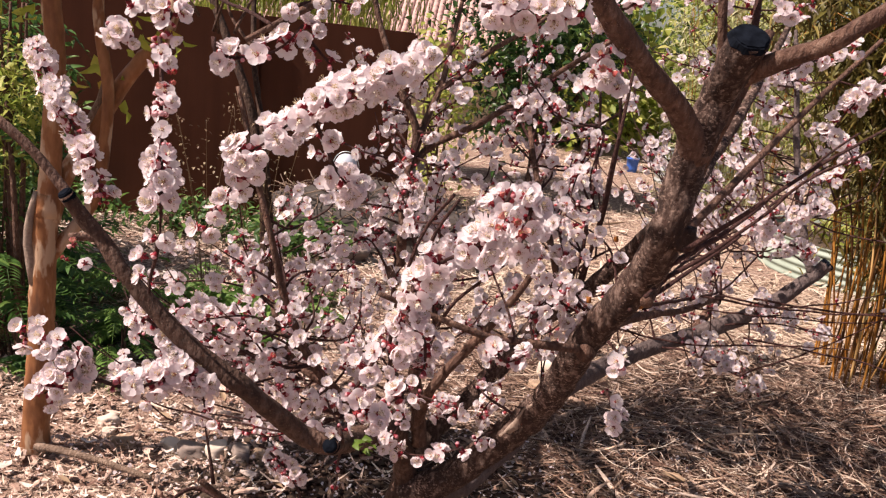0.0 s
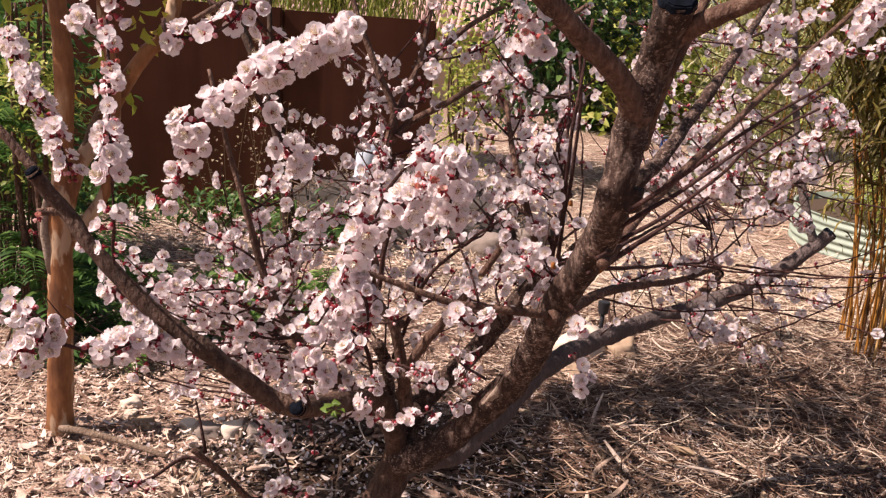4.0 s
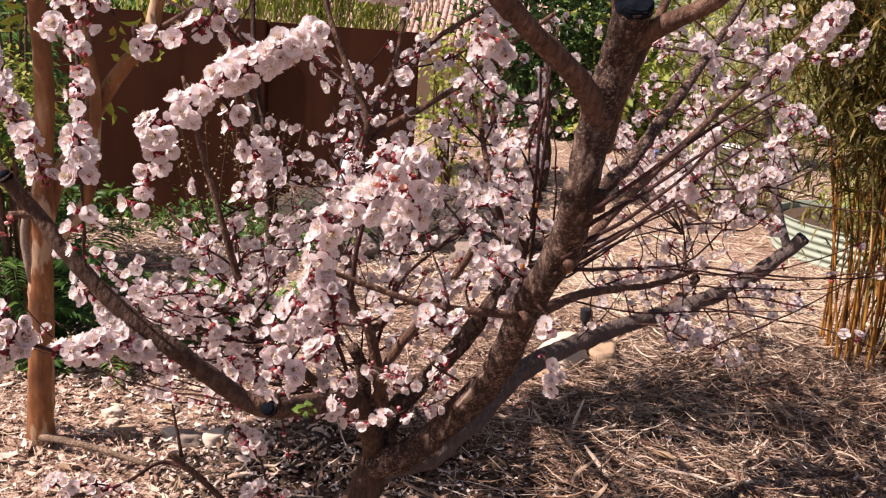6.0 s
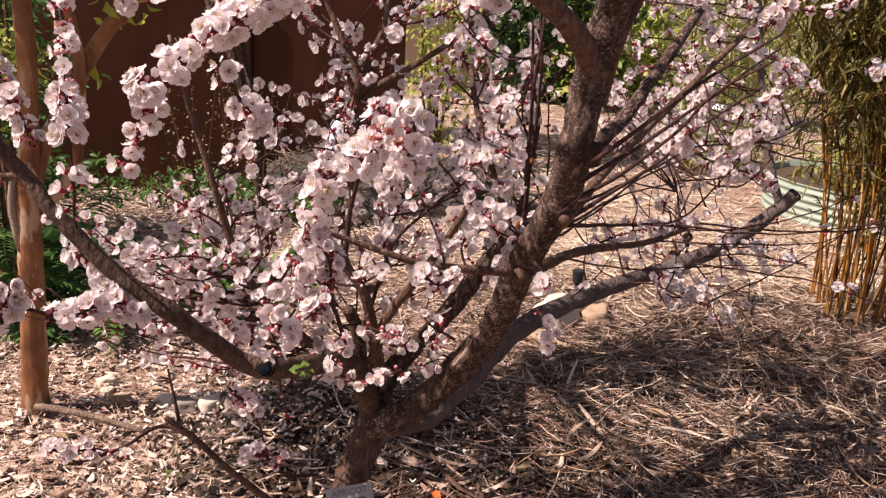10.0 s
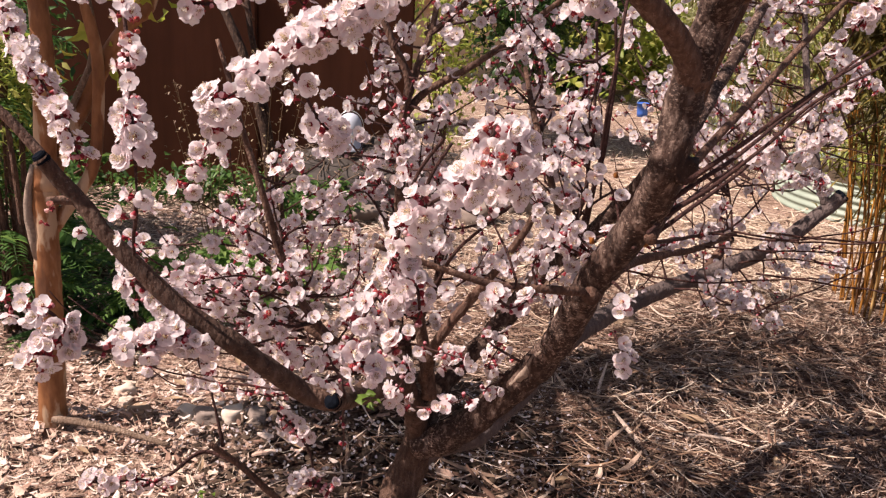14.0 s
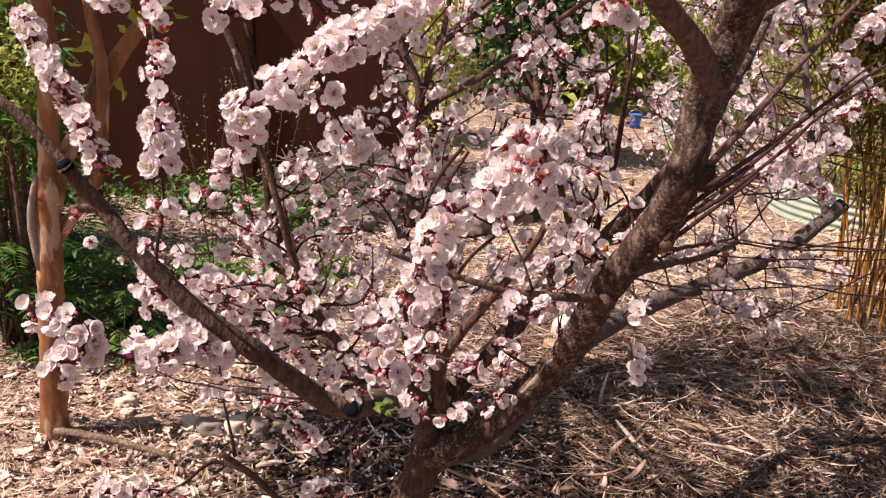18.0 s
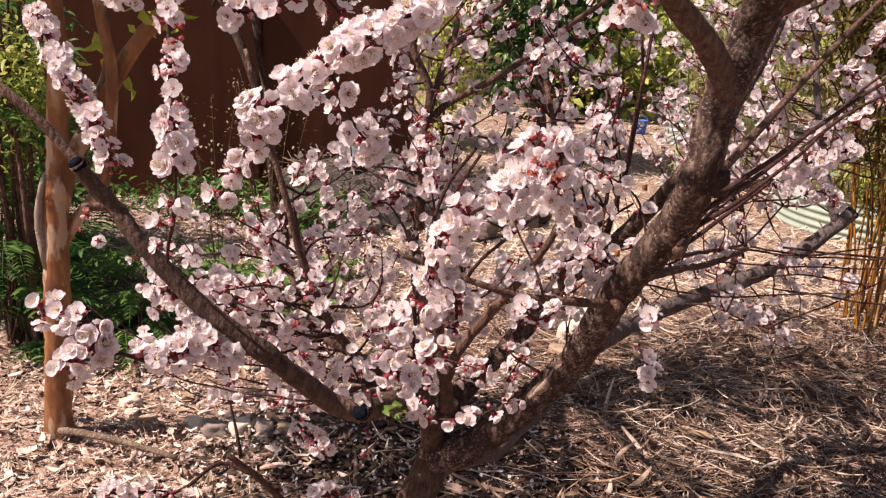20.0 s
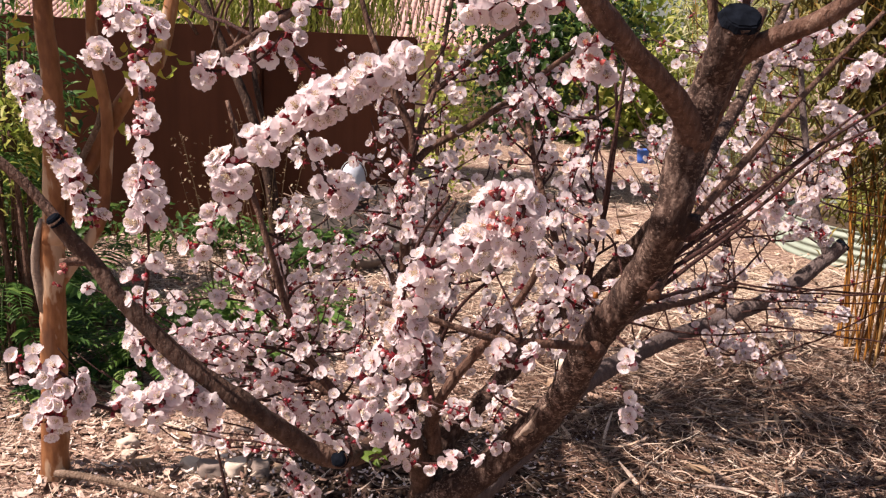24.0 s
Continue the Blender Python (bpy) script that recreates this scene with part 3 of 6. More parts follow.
limb("limb", [(-0.007, 1.844, 0.517), (-0.014, 1.8, 0.6), (-0.036, 1.72, 0.705), (-0.05, 1.65, 0.757), (-0.066, 1.55, 0.795), (-0.091, 1.367, 0.873), (-0.126, 1.245, 0.921), (-0.174, 1.22, 0.948), (-0.217, 1.175, 1.007), (-0.26, 1.147, 1.056), (-0.32, 1.139, 1.102), (-0.365, 1.129, 1.142), (-0.41, 1.123, 1.194), (-0.446, 1.115, 1.238), (-0.486, 1.12, 1.289), (-0.514, 1.116, 1.322), (-0.532, 1.104, 1.354)], 0.032, 0.0115, "low limb with a pruned and sealed end", "cut")
limb("stub", [(-0.099, 1.347, 0.877), (-0.111, 1.254, 0.917), (-0.12, 1.208, 0.938)], 0.016, 0.013, "", "cut")
limb("branch", [(-0.505, 1.122, 1.308), (-0.54, 1.14, 1.338), (-0.601, 1.142, 1.406), (-0.658, 1.132, 1.456)], 0.0088, 0.0075, "reddish-brown smooth branch", "")
limb("stub", [(-0.487, 1.119, 1.289), (-0.507, 1.109, 1.291), (-0.525, 1.098, 1.291)], 0.008, 0.006, "", "")
limb("branch", [(-0.007, 1.844, 0.517), (-0.037, 1.858, 0.63), (-0.046, 1.862, 0.708), (-0.057, 1.851, 0.774), (-0.072, 1.815, 0.827)], 0.024, 0.016, "", "")
limb("branch", [(0.022, 1.763, 0.666), (0.006, 1.754, 0.78), (-0.008, 1.745, 0.859), (-0.024, 1.73, 0.919), (-0.058, 1.722, 0.968), (-0.07, 1.714, 1.013), (-0.066, 1.706, 1.059), (-0.093, 1.714, 1.125)], 0.02, 0.009, "", "")
limb("branch", [(-0.022, 1.737, 0.906), (0.006, 1.762, 0.917), (0.022, 1.793, 0.95), (0.027, 1.832, 0.978), (0.025, 1.873, 1.048), (0.019, 1.931, 1.14)], 0.012, 0.006, "", "")
limb("branch", [(0.005, 1.756, 0.716), (0.04, 1.693, 0.853), (0.108, 1.675, 0.964), (0.153, 1.647, 1.039), (0.216, 1.63, 1.154), (0.242, 1.653, 1.229)], 0.016, 0.007, "", "")
limb("branch", [(0.325, 1.504, 1.061), (0.248, 1.454, 1.079), (0.143, 1.432, 1.09), (0.093, 1.414, 1.107), (-0.004, 1.399, 1.139), (-0.075, 1.364, 1.173)], 0.01, 0.005, "", "")
limb("branch", [(-0.064, 1.807, 0.638), (-0.122, 1.688, 0.763), (-0.177, 1.611, 0.855), (-0.221, 1.577, 0.92), (-0.267, 1.553, 1.012), (-0.296, 1.54, 1.107), (-0.317, 1.527, 1.198), (-0.343, 1.531, 1.28), (-0.365, 1.532, 1.351), (-0.386, 1.536, 1.43), (-0.41, 1.548, 1.502)], 0.016, 0.004, "dark upright branch", "")
limb("branch", [(-0.182, 1.629, 0.847), (-0.301, 1.717, 0.872), (-0.359, 1.789, 0.94), (-0.405, 1.864, 1.013), (-0.446, 1.944, 1.105)], 0.012, 0.005, "", "")
limb("branch", [(-0.08, 1.877, 1.083), (-0.081, 1.866, 1.241), (-0.08, 1.871, 1.335), (-0.073, 1.881, 1.415), (-0.117, 1.882, 1.504), (-0.154, 1.9, 1.579), (-0.185, 1.917, 1.647), (-0.217, 1.941, 1.741)], 0.014, 0.006, "", "")
limb("branch", [(-0.08, 1.871, 1.335), (-0.054, 1.921, 1.445), (-0.03, 1.996, 1.528), (-0.018, 2.021, 1.623), (-0.004, 2.05, 1.731)], 0.011, 0.005, "", "")
limb("branch", [(-0.075, 1.881, 1.334), (-0.033, 1.906, 1.384), (0.058, 1.873, 1.443), (0.153, 1.895, 1.511), (0.218, 1.862, 1.574), (0.274, 1.825, 1.621), (0.361, 1.795, 1.691)], 0.01, 0.005, "", "")
limb("branch", [(-0.045, 1.989, 1.508), (0.008, 2.001, 1.544), (0.073, 2.022, 1.614), (0.186, 2.047, 1.694), (0.257, 2.07, 1.771)], 0.009, 0.005, "", "")
limb("branch", [(0.33, 1.891, 1.022), (0.304, 1.869, 1.119), (0.265, 1.851, 1.231), (0.224, 1.887, 1.348), (0.199, 1.971, 1.448)], 0.01, 0.006, "", "")
limb("branch", [(0.349, 1.881, 0.99), (0.344, 1.647, 1.243), (0.341, 1.547, 1.421), (0.347, 1.538, 1.557), (0.358, 1.571, 1.657)], 0.006, 0.003, "", "bend")
limb("branch", [(0.363, 1.851, 1.058), (0.354, 1.662, 1.289), (0.354, 1.611, 1.457), (0.342, 1.609, 1.616)], 0.006, 0.003, "", "bend")
limb("branch", [(0.33, 1.889, 1.015), (0.355, 1.843, 1.198), (0.348, 1.803, 1.399), (0.341, 1.856, 1.565)], 0.006, 0.003, "", "bend")
limb("branch", [(0.214, 1.936, 0.846), (0.318, 1.992, 1.011), (0.392, 2.023, 1.099), (0.461, 2.042, 1.151)], 0.006, 0.003, "", "bend")
limb("branch", [(-0.031, 1.853, 0.776), (0.047, 1.676, 1.037), (0.139, 1.663, 1.151), (0.21, 1.635, 1.219)], 0.006, 0.003, "", "bend")
limb("branch", [(-0.024, 1.48, 1.087), (0.004, 1.431, 1.26), (0.051, 1.413, 1.361)], 0.006, 0.003, "", "bend")
limb("branch", [(-0.058, 1.697, 0.785), (-0.046, 1.378, 1.099), (-0.01, 1.336, 1.293), (0.044, 1.316, 1.387)], 0.006, 0.003, "", "bend")
limb("branch", [(-0.127, 1.265, 1.716), (-0.179, 1.224, 1.685), (-0.238, 1.19, 1.643), (-0.294, 1.178, 1.606)], 0.009, 0.004, "", "")
# carried on above the view, unseen, to bear the shading crown
limb("branch", [(0.06, 1, 1.9), (-0.1, 1.05, 2.05), (-0.35, 1.2, 2.2), (-0.6, 1.4, 2.35)], 0.011, 0.004, "", "bend")
limb("branch", [(-0.217, 1.941, 1.741), (-0.273, 1.978, 1.892), (-0.363, 2.02, 2.066)], 0.01, 0.004, "", "bend")
limb("branch", [(-0.004, 2.05, 1.731), (0.027, 2.093, 1.894), (0.029, 2.143, 2.082)], 0.008, 0.003, "", "bend")
limb("branch", [(-0.051, 1.715, 0.185), (-0.173, 1.647, 0.312), (-0.311, 1.587, 0.467), (-0.382, 1.561, 0.559), (-0.445, 1.53, 0.633)], 0.011, 0.007, "dark low shoot", "")
limb("branch", [(-0.389, 1.563, 0.566), (-0.474, 1.567, 0.588), (-0.513, 1.464, 0.596), (-0.581, 1.405, 0.584)], 0.006, 0.003, "", "bend")
limb("branch", [(-0.139, 1.785, 0.349), (-0.2, 1.593, 0.476), (-0.229, 1.536, 0.629), (-0.274, 1.514, 0.729)], 0.005, 0.002, "", "bend")
limb("branch", [(-0.422, 1.548, 0.619), (-0.433, 1.549, 0.689), (-0.453, 1.567, 0.747)], 0.005, 0.002, "", "bend")

# knot where the right-hand shoots spring from the main limb
def knot(at, r, mat):
    bm = lump(r, r * 0.9, r * 1.1, at[0] * 10, 0.3)
    bm.transform(Matrix.Translation(Vector(at) - BASE))
    ob = part("knot", bm, mat, tree)
    ob.data.polygons.foreach_set("use_smooth", [True] * len(ob.data.polygons))


knot((0.435, 1.3, 1.36), 0.02, BARK)


def snag(pts, r):
    """A pale splintered stub where a branch broke from the main limb."""
    line = curve_points(pts, 0.006)
    u = np.linspace(0, 1, len(line))
    verts, faces = tube(line, r * (1.25 - 0.95 * u ** 1.5), 12, 0.3, 7, lobes=0.22)
    under_tree("snag", verts, faces, [SNAG], "pale splintered stub of a broken branch")


snag([(0.222, 1.712, 0.742), (0.244, 1.682, 0.79), (0.258, 1.662, 0.845)], 0.0115)
snag([(0.272, 1.66, 0.85), (0.29, 1.634, 0.89), (0.303, 1.613, 0.938)], 0.009)
for gx, gy, gz, gr in ((0.417, 1.425, 1.196, 0.006), (0.33, 1.49, 1.172, 0.005), (0.341, 1.38, 1.326, 0.004)):
    gum = lump(gr, gr, gr * 1.4, gx * 20, 0.5, 1)
    gum.transform(Matrix.Translation(Vector((gx, gy, gz)) - BASE))
    drop = part("gum_drop", gum, GUM, tree, "amber gum oozing from the bark")
    drop.data.polygons.foreach_set("use_smooth", [True] * len(drop.data.polygons))

# ---- blossom ----
def petal_shape(seed):
    rng = random.Random(seed)
    v, f = [], []
    l, w = 0.0148, 0.0158
    twist, cup, tip = rng.uniform(-0.2, 0.2), rng.uniform(0.08, 0.4), rng.uniform(-0.35, 0.25)
    for i in range(5):
        s = i / 4
        half = w / 2 * (0.22 + 1.35 * s - 0.0 * s) * (1 - 0.62 * max(0, s - 0.62) / 0.38) if s > 0.01 else w * 0.09
        half = min(half, w / 2)
        for k in range(4):
            c = k / 1.5 - 1
            notch = 0.0012 * (1 - abs(c)) if i == 4 else 0
            z = l * (0.42 * s * cup * 1.6 + tip * 0.35 * max(0, s - 0.6)) + cup * 0.006 * c * c * s + 0.0009 * s * math.sin(9 * s + c * 5 + seed * 2) + twist * half * c
            v.append((half * c * (1 + rng.uniform(-0.06, 0.06)), 0.0018 + l * s - notch - 0.0016 * c * c * s, z))
    for i in range(4):
        for k in range(3):
            a = i * 4 + k
            f.append((a, a + 1, a + 5, a + 4))
    return np.array(v), f


def core_shape(seed):
    """Calyx, sepals and stamens of one blossom."""
    rng = random.Random(seed + 40)
    v, f, s = [], [], []
    def ring(r, z):
        k = len(v)
        v.extend([(r * math.cos(2 * math.pi * i / 6), r * math.sin(2 * math.pi * i / 6), z) for i in range(6)])
        return k
    a, b, c = ring(0.0011, -0.011), ring(0.0029, -0.0045), ring(0.0031, 0.0008)
    for p, q in ((a, b), (b, c)):
        for i in range(6):
            f.append((p + i, p + (i + 1) % 6, q + (i + 1) % 6, q + i)); s.append(0)
    f.append(tuple(c + i for i in range(6))); s.append(0)
    for i in range(5):
        t = 2 * math.pi * (i + 0.5) / 5
        k = len(v)
        d, e = np.array((math.cos(t), math.sin(t), 0)), np.array((-math.sin(t), math.cos(t), 0))
        z = np.array((0, 0, 1))
        v.extend([d * 0.0028 - e * 0.0022 - z * 0.0006, d * 0.0028 + e * 0.0022 - z * 0.0006, d * 0.0072 + e * 0.0012 - z * 0.003, d * 0.0072 - e * 0.0012 - z * 0.003])
        f.append((k, k + 1, k + 2, k + 3)); s.append(0)
    for i in range(20):
        t, tilt, h = rng.uniform(0, 6.28), rng.uniform(0.1, 0.85), rng.uniform(0.007, 0.0135)
        d = np.array((math.cos(t) * math.sin(tilt), math.sin(t) * math.sin(tilt), math.cos(tilt)))
        e = np.cross(d, (0.3, 0.5, 0.8)); e /= np.linalg.norm(e)
        k = len(v)
        v.extend([-e * 0.0003 + d * 0.001, e * 0.0003 + d * 0.001, e * 0.00022 + d * h, -e * 0.00022 + d * h])
        g = np.cross(d, e)
        top = d * (h + 0.0004)
        v.extend([top - e * 0.0008, top - g * 0.0008, top + e * 0.0008, top + g * 0.0008])
        f += [(k, k + 1, k + 2, k + 3), (k + 4, k + 5, k + 6, k + 7)]; s += [1, 2]
    return np.array([np.array(q) for q in v]), f, s


PETALS = [petal_shape(i) for i in range(6)]
CORES = [core_shape(i) for i in range(3)]
PETAL_MESH = [mesh_of("petal", v, f, [PETAL]) for v, f in PETALS]
CORE_MESH = [mesh_of("blossom", v, f, [CALYX, STAMEN, ANTHER], s) for v, f, s in CORES]


def whole_shape(seed):
    rng = random.Random(seed)
    soup = Soup()
    openness = rng.uniform(-10, 44)
    for i in range(5):
        v, f = PETALS[rng.randrange(6)]
        soup.add(v, f, [0] * len(f), pose(0, 0, 0, 0, 0, 72 * i + rng.uniform(-9, 9)) @ pose(0, 0, 0, openness + rng.uniform(-9, 9)))
    v, f, s = CORES[seed % 3]
    soup.add(v, f, [k + 1 for k in s])
    return np.concatenate(soup.v), soup.f, soup.s


WHOLE = [whole_shape(i) for i in range(9)]


def bud_shape():
    v, f, s = [], [], []
    rings = [(0.0012, -0.005), (0.0034, -0.002), (0.0045, 0.0012), (0.005, 0.0035), (0.0046, 0.0062), (0.0018, 0.0086)]
    for r, z in rings:
        v.extend([(r * math.cos(i * math.pi / 3), r * math.sin(i * math.pi / 3), z) for i in range(6)])
    for j in range(5):
        for i in range(6):
            f.append((j * 6 + i, j * 6 + (i + 1) % 6, j * 6 + 6 + (i + 1) % 6, j * 6 + 6 + i)); s.append(0 if j < 3 else 1)
    f.append(tuple(30 + i for i in range(6))); s.append(1)
    return np.array(v), f, s


BUD_SHAPE = bud_shape()
BUD_MESH = mesh_of("bud", BUD_SHAPE[0], BUD_SHAPE[1], [CALYX, BUD], BUD_SHAPE[2])
rng = random.Random(11)
far_blossom, far_bud = Soup(), Soup()
PLACED = [0, 0]


def turned(at, d, spin, size):
    q = Vector((0, 0, 1)).rotation_difference(Vector(d).normalized())
    return Matrix.Translation(Vector(at)) @ q.to_matrix().to_4x4() @ pose(0, 0, 0, 0, 0, spin) @ Matrix.Scale(size, 4)


def blossom(at, d, near, size=1.0):
    m = Matrix.Translation(-BASE) @ turned(at, d, rng.uniform(0, 360), size * (rng.uniform(0.9, 1.2) if near else rng.uniform(0.82, 1.12)))
    if near and PLACED[0] < 300:
        PLACED[0] += 1
        ob = part("blossom", CORE_MESH[rng.randrange(3)], None, tree)
        ob.matrix_local = m
        openness = rng.uniform(-12, 36)
        for i in range(5):
            p = part("petal", PETAL_MESH[rng.randrange(6)], None, ob)
            p.matrix_local = pose(0, 0, 0, 0, 0, 72 * i + rng.uniform(-9, 9)) @ pose(0, 0, 0, openness + rng.uniform(-9, 9))
    else:
        far_blossom.add(*WHOLE[rng.randrange(len(WHOLE))], m)


def bud(at, d, near):
    m = Matrix.Translation(-BASE) @ turned(at, d, rng.uniform(0, 360), rng.uniform(0.55, 1.0))
    if near and PLACED[1] < 120:
        PLACED[1] += 1
        part("bud", BUD_MESH, None, tree).matrix_local = m
    else:
        far_bud.add(*BUD_SHAPE, m)


def set_flowers(line, count, near, buds, start=0.0, size=1.0):
    n = len(line)
    tang = np.gradient(line, axis=0)
    k = 0
    while k < count:
        i = min(n - 1, max(0, int((start + (1 - start) * rng.random()) * n)))
        t = Vector(tang[i]).normalized()
        if rng.random() < 0.55:
            side = Vector((rng.gauss(0, 1), rng.gauss(0, 1), rng.gauss(0, 1)))
            side = (side - t * side.dot(t)).normalized()
            bud(Vector(line[i]) + side * 0.006, side + t * 0.4, near)
        for _ in range(min(count - k, rng.choice((1, 2, 2, 3)))):
            k += 1
            side = Vector((rng.gauss(0, 1), rng.gauss(0, 1), rng.gauss(0, 1)))
            side = (side - t * side.dot(t)).normalized()
            face = (side + Vector((-0.15, -0.55, 0.3)) + t * rng.uniform(-0.4, 0.4)).normalized()
            at = Vector(line[i]) + side * rng.uniform(0.009, 0.02)
            if rng.random() < buds:
                bud(Vector(line[i]) + side * rng.uniform(0.004, 0.008), side + t * 0.3, near)
            else:
                blossom(at, face, near, size)


def shoot(count, near, buds, pts, size=1.0):
    line = curve_points(pts, 0.012)
    for i in range(len(line)):
        line[i] += 0.004 * np.array(noise.noise_vector(Vector(line[i] * 16)))
    verts, faces = tube(line, np.linspace(0.0034, 0.0014, len(line)), 6, 0.1)
    under_tree("twig", verts, faces, [BARK_TWIG])
    set_flowers(line, count, near, buds, 0.0, size)


shoot(96, 1, 0.14, [(-0.021, 1.052, 1.619), (-0.057, 1.032, 1.593), (-0.087, 1.024, 1.573), (-0.13, 1.026, 1.549), (-0.17, 1.038, 1.526), (-0.206, 1.036, 1.491), (-0.256, 1.043, 1.452)])
shoot(24, 1, 0.2, [(-0.243, 1.055, 1.455), (-0.278, 1.1, 1.403), (-0.312, 1.136, 1.353), (-0.347, 1.168, 1.296)])
shoot(25, 1, 0.12, [(-0.166, 1.069, 1.525), (-0.153, 1.098, 1.482), (-0.137, 1.136, 1.435), (-0.111, 1.157, 1.4)])
shoot(38, 1, 0.6, [(-0.382, 1.066, 1.602), (-0.368, 1.046, 1.54), (-0.361, 1.027, 1.477), (-0.356, 1.012, 1.432)], 0.76)
shoot(26, 1, 0.3, [(-0.356, 1.014, 1.439), (-0.353, 1.013, 1.402), (-0.352, 1.013, 1.368), (-0.359, 1.021, 1.327)])
shoot(12, 1, 0.5, [(-0.359, 1.022, 1.331), (-0.397, 1.096, 1.237), (-0.454, 1.21, 1.109)])
shoot(122, 1, 0.32, [(-0.676, 1.295, 1.561), (-0.626, 1.253, 1.488), (-0.581, 1.227, 1.437), (-0.536, 1.201, 1.382), (-0.518, 1.194, 1.327)], 0.8)
shoot(71, 1, 0.12, [(0.118, 0.955, 1.467), (0.107, 0.963, 1.428), (0.098, 0.955, 1.404), (0.061, 0.965, 1.374), (0.026, 0.985, 1.342), (0.006, 1.021, 1.29), (-0.007, 1.056, 1.236)])
shoot(37, 1, 0.12, [(0.153, 1.024, 1.448), (0.146, 1.011, 1.41), (0.134, 1.026, 1.36), (0.103, 1.029, 1.373)])
shoot(33, 1, 0.12, [(-0.005, 1.03, 1.254), (0.024, 1.031, 1.222), (0.028, 1.037, 1.174), (-0.003, 1.04, 1.187)])
shoot(46, 1, 0.42, [(-0.025, 1.026, 1.212), (-0.048, 1.023, 1.173), (-0.067, 1.02, 1.13), (-0.047, 1.03, 1.096), (-0.011, 1.066, 1.105), (0.011, 1.092, 1.117)])
shoot(48, 1, 0.14, [(-0.571, 1.059, 1.142), (-0.507, 1.041, 1.144), (-0.484, 1.032, 1.114), (-0.532, 1.035, 1.063)])
shoot(66, 1, 0.35, [(-0.476, 1.045, 1.089), (-0.409, 1.064, 1.074), (-0.363, 1.101, 1.088), (-0.326, 1.12, 1.078), (-0.315, 1.115, 1.028)])
shoot(37, 1, 0.25, [(-0.455, 1.173, 1.157), (-0.386, 1.145, 1.13), (-0.343, 1.134, 1.09)])
shoot(25, 1, 0.35, [(0.142, 1.381, 1.09), (0.18, 1.375, 1.067), (0.21, 1.382, 1.084)])
shoot(6, 1, 0.3, [(0.363, 1.399, 1.122), (0.385, 1.394, 1.104), (0.392, 1.386, 1.079)])
shoot(10, 1, 0.4, [(0.388, 1.464, 0.994), (0.406, 1.454, 0.963), (0.422, 1.446, 0.935)])
shoot(8, 1, 0.4, [(0.171, 1.55, 0.794), (0.151, 1.526, 0.819), (0.181, 1.56, 0.824)])
shoot(8, 1, 0.5, [(0.216, 1.529, 0.888), (0.149, 1.538, 0.923), (0.152, 1.573, 0.967)])
shoot(6, 1, 0.3, [(-0.112, 1.227, 0.963), (-0.101, 1.222, 0.945), (-0.14, 1.453, 0.688)])
shoot(29, 0, 0.4, [(-0.292, 1.515, 0.733), (-0.266, 1.509, 0.712), (-0.24, 1.503, 0.69), (-0.227, 1.496, 0.668)])
shoot(33, 0, 0.3, [(-0.659, 1.408, 0.602), (-0.623, 1.408, 0.599), (-0.561, 1.431, 0.596), (-0.5, 1.427, 0.577)])
shoot(9, 0, 0.2, [(-0.46, 2.12, 0.4), (-0.43, 2.127, 0.385), (-0.42, 2.13, 0.35)])
shoot(37, 0, 0.6, [(-0.255, 1.512, 0.556), (-0.218, 1.518, 0.57), (-0.179, 1.512, 0.548)])
shoot(63, 1, 0.12, [(0.952, 1.682, 1.754), (0.889, 1.657, 1.675), (0.831, 1.658, 1.613), (0.794, 1.668, 1.54)])
shoot(33, 0, 0.12, [(0.704, 1.843, 1.635), (0.767, 1.854, 1.665), (0.843, 1.867, 1.696), (0.906, 1.879, 1.727)])
shoot(25, 1, 0.12, [(-0.456, 1.13, 1.643), (-0.421, 1.134, 1.653), (-0.386, 1.119, 1.631), (-0.394, 1.113, 1.608)])
shoot(21, 0, 0.12, [(-0.542, 1.27, 1.598), (-0.514, 1.268, 1.587), (-0.534, 1.273, 1.607)])
shoot(18, 1, 0.2, [(-0.34, 1.176, 1.606), (-0.334, 1.17, 1.582), (-0.297, 1.171, 1.58), (-0.248, 1.177, 1.594), (-0.213, 1.189, 1.636)])
shoot(12, 1, 0.25, [(-0.218, 1.207, 1.628), (-0.186, 1.221, 1.596), (-0.172, 1.237, 1.575)])
shoot(14, 0, 0.12, [(-0.239, 1.194, 1.659), (-0.187, 1.221, 1.675), (-0.151, 1.305, 1.675)])
shoot(25, 1, 0.5, [(0.238, 1.15, 1.654), (0.229, 1.142, 1.627), (0.227, 1.146, 1.604), (0.246, 1.154, 1.594)])
shoot(50, 1, 0.2, [(0.049, 0.978, 1.687), (0.105, 0.978, 1.685), (0.163, 0.982, 1.694), (0.136, 0.987, 1.714)])
shoot(25, 0, 0.12, [(0.222, 1.193, 1.706), (0.263, 1.196, 1.714), (0.285, 1.202, 1.737)])
shoot(33, 0, 0.12, [(0.435, 1.524, 1.77), (0.528, 1.627, 1.764), (0.629, 1.629, 1.764), (0.693, 1.635, 1.783)])
shoot(29, 0, 0.12, [(1.001, 2.012, 1.331), (0.932, 2.007, 1.32), (0.906, 2.085, 1.239)])
shoot(25, 0, 0.3, [(0.903, 1.964, 1.518), (0.943, 1.962, 1.508), (0.986, 1.948, 1.46), (0.938, 1.93, 1.407)])
shoot(21, 0, 0.12, [(0.639, 1.497, 1.4), (0.651, 1.49, 1.376), (0.621, 1.581, 1.335)])
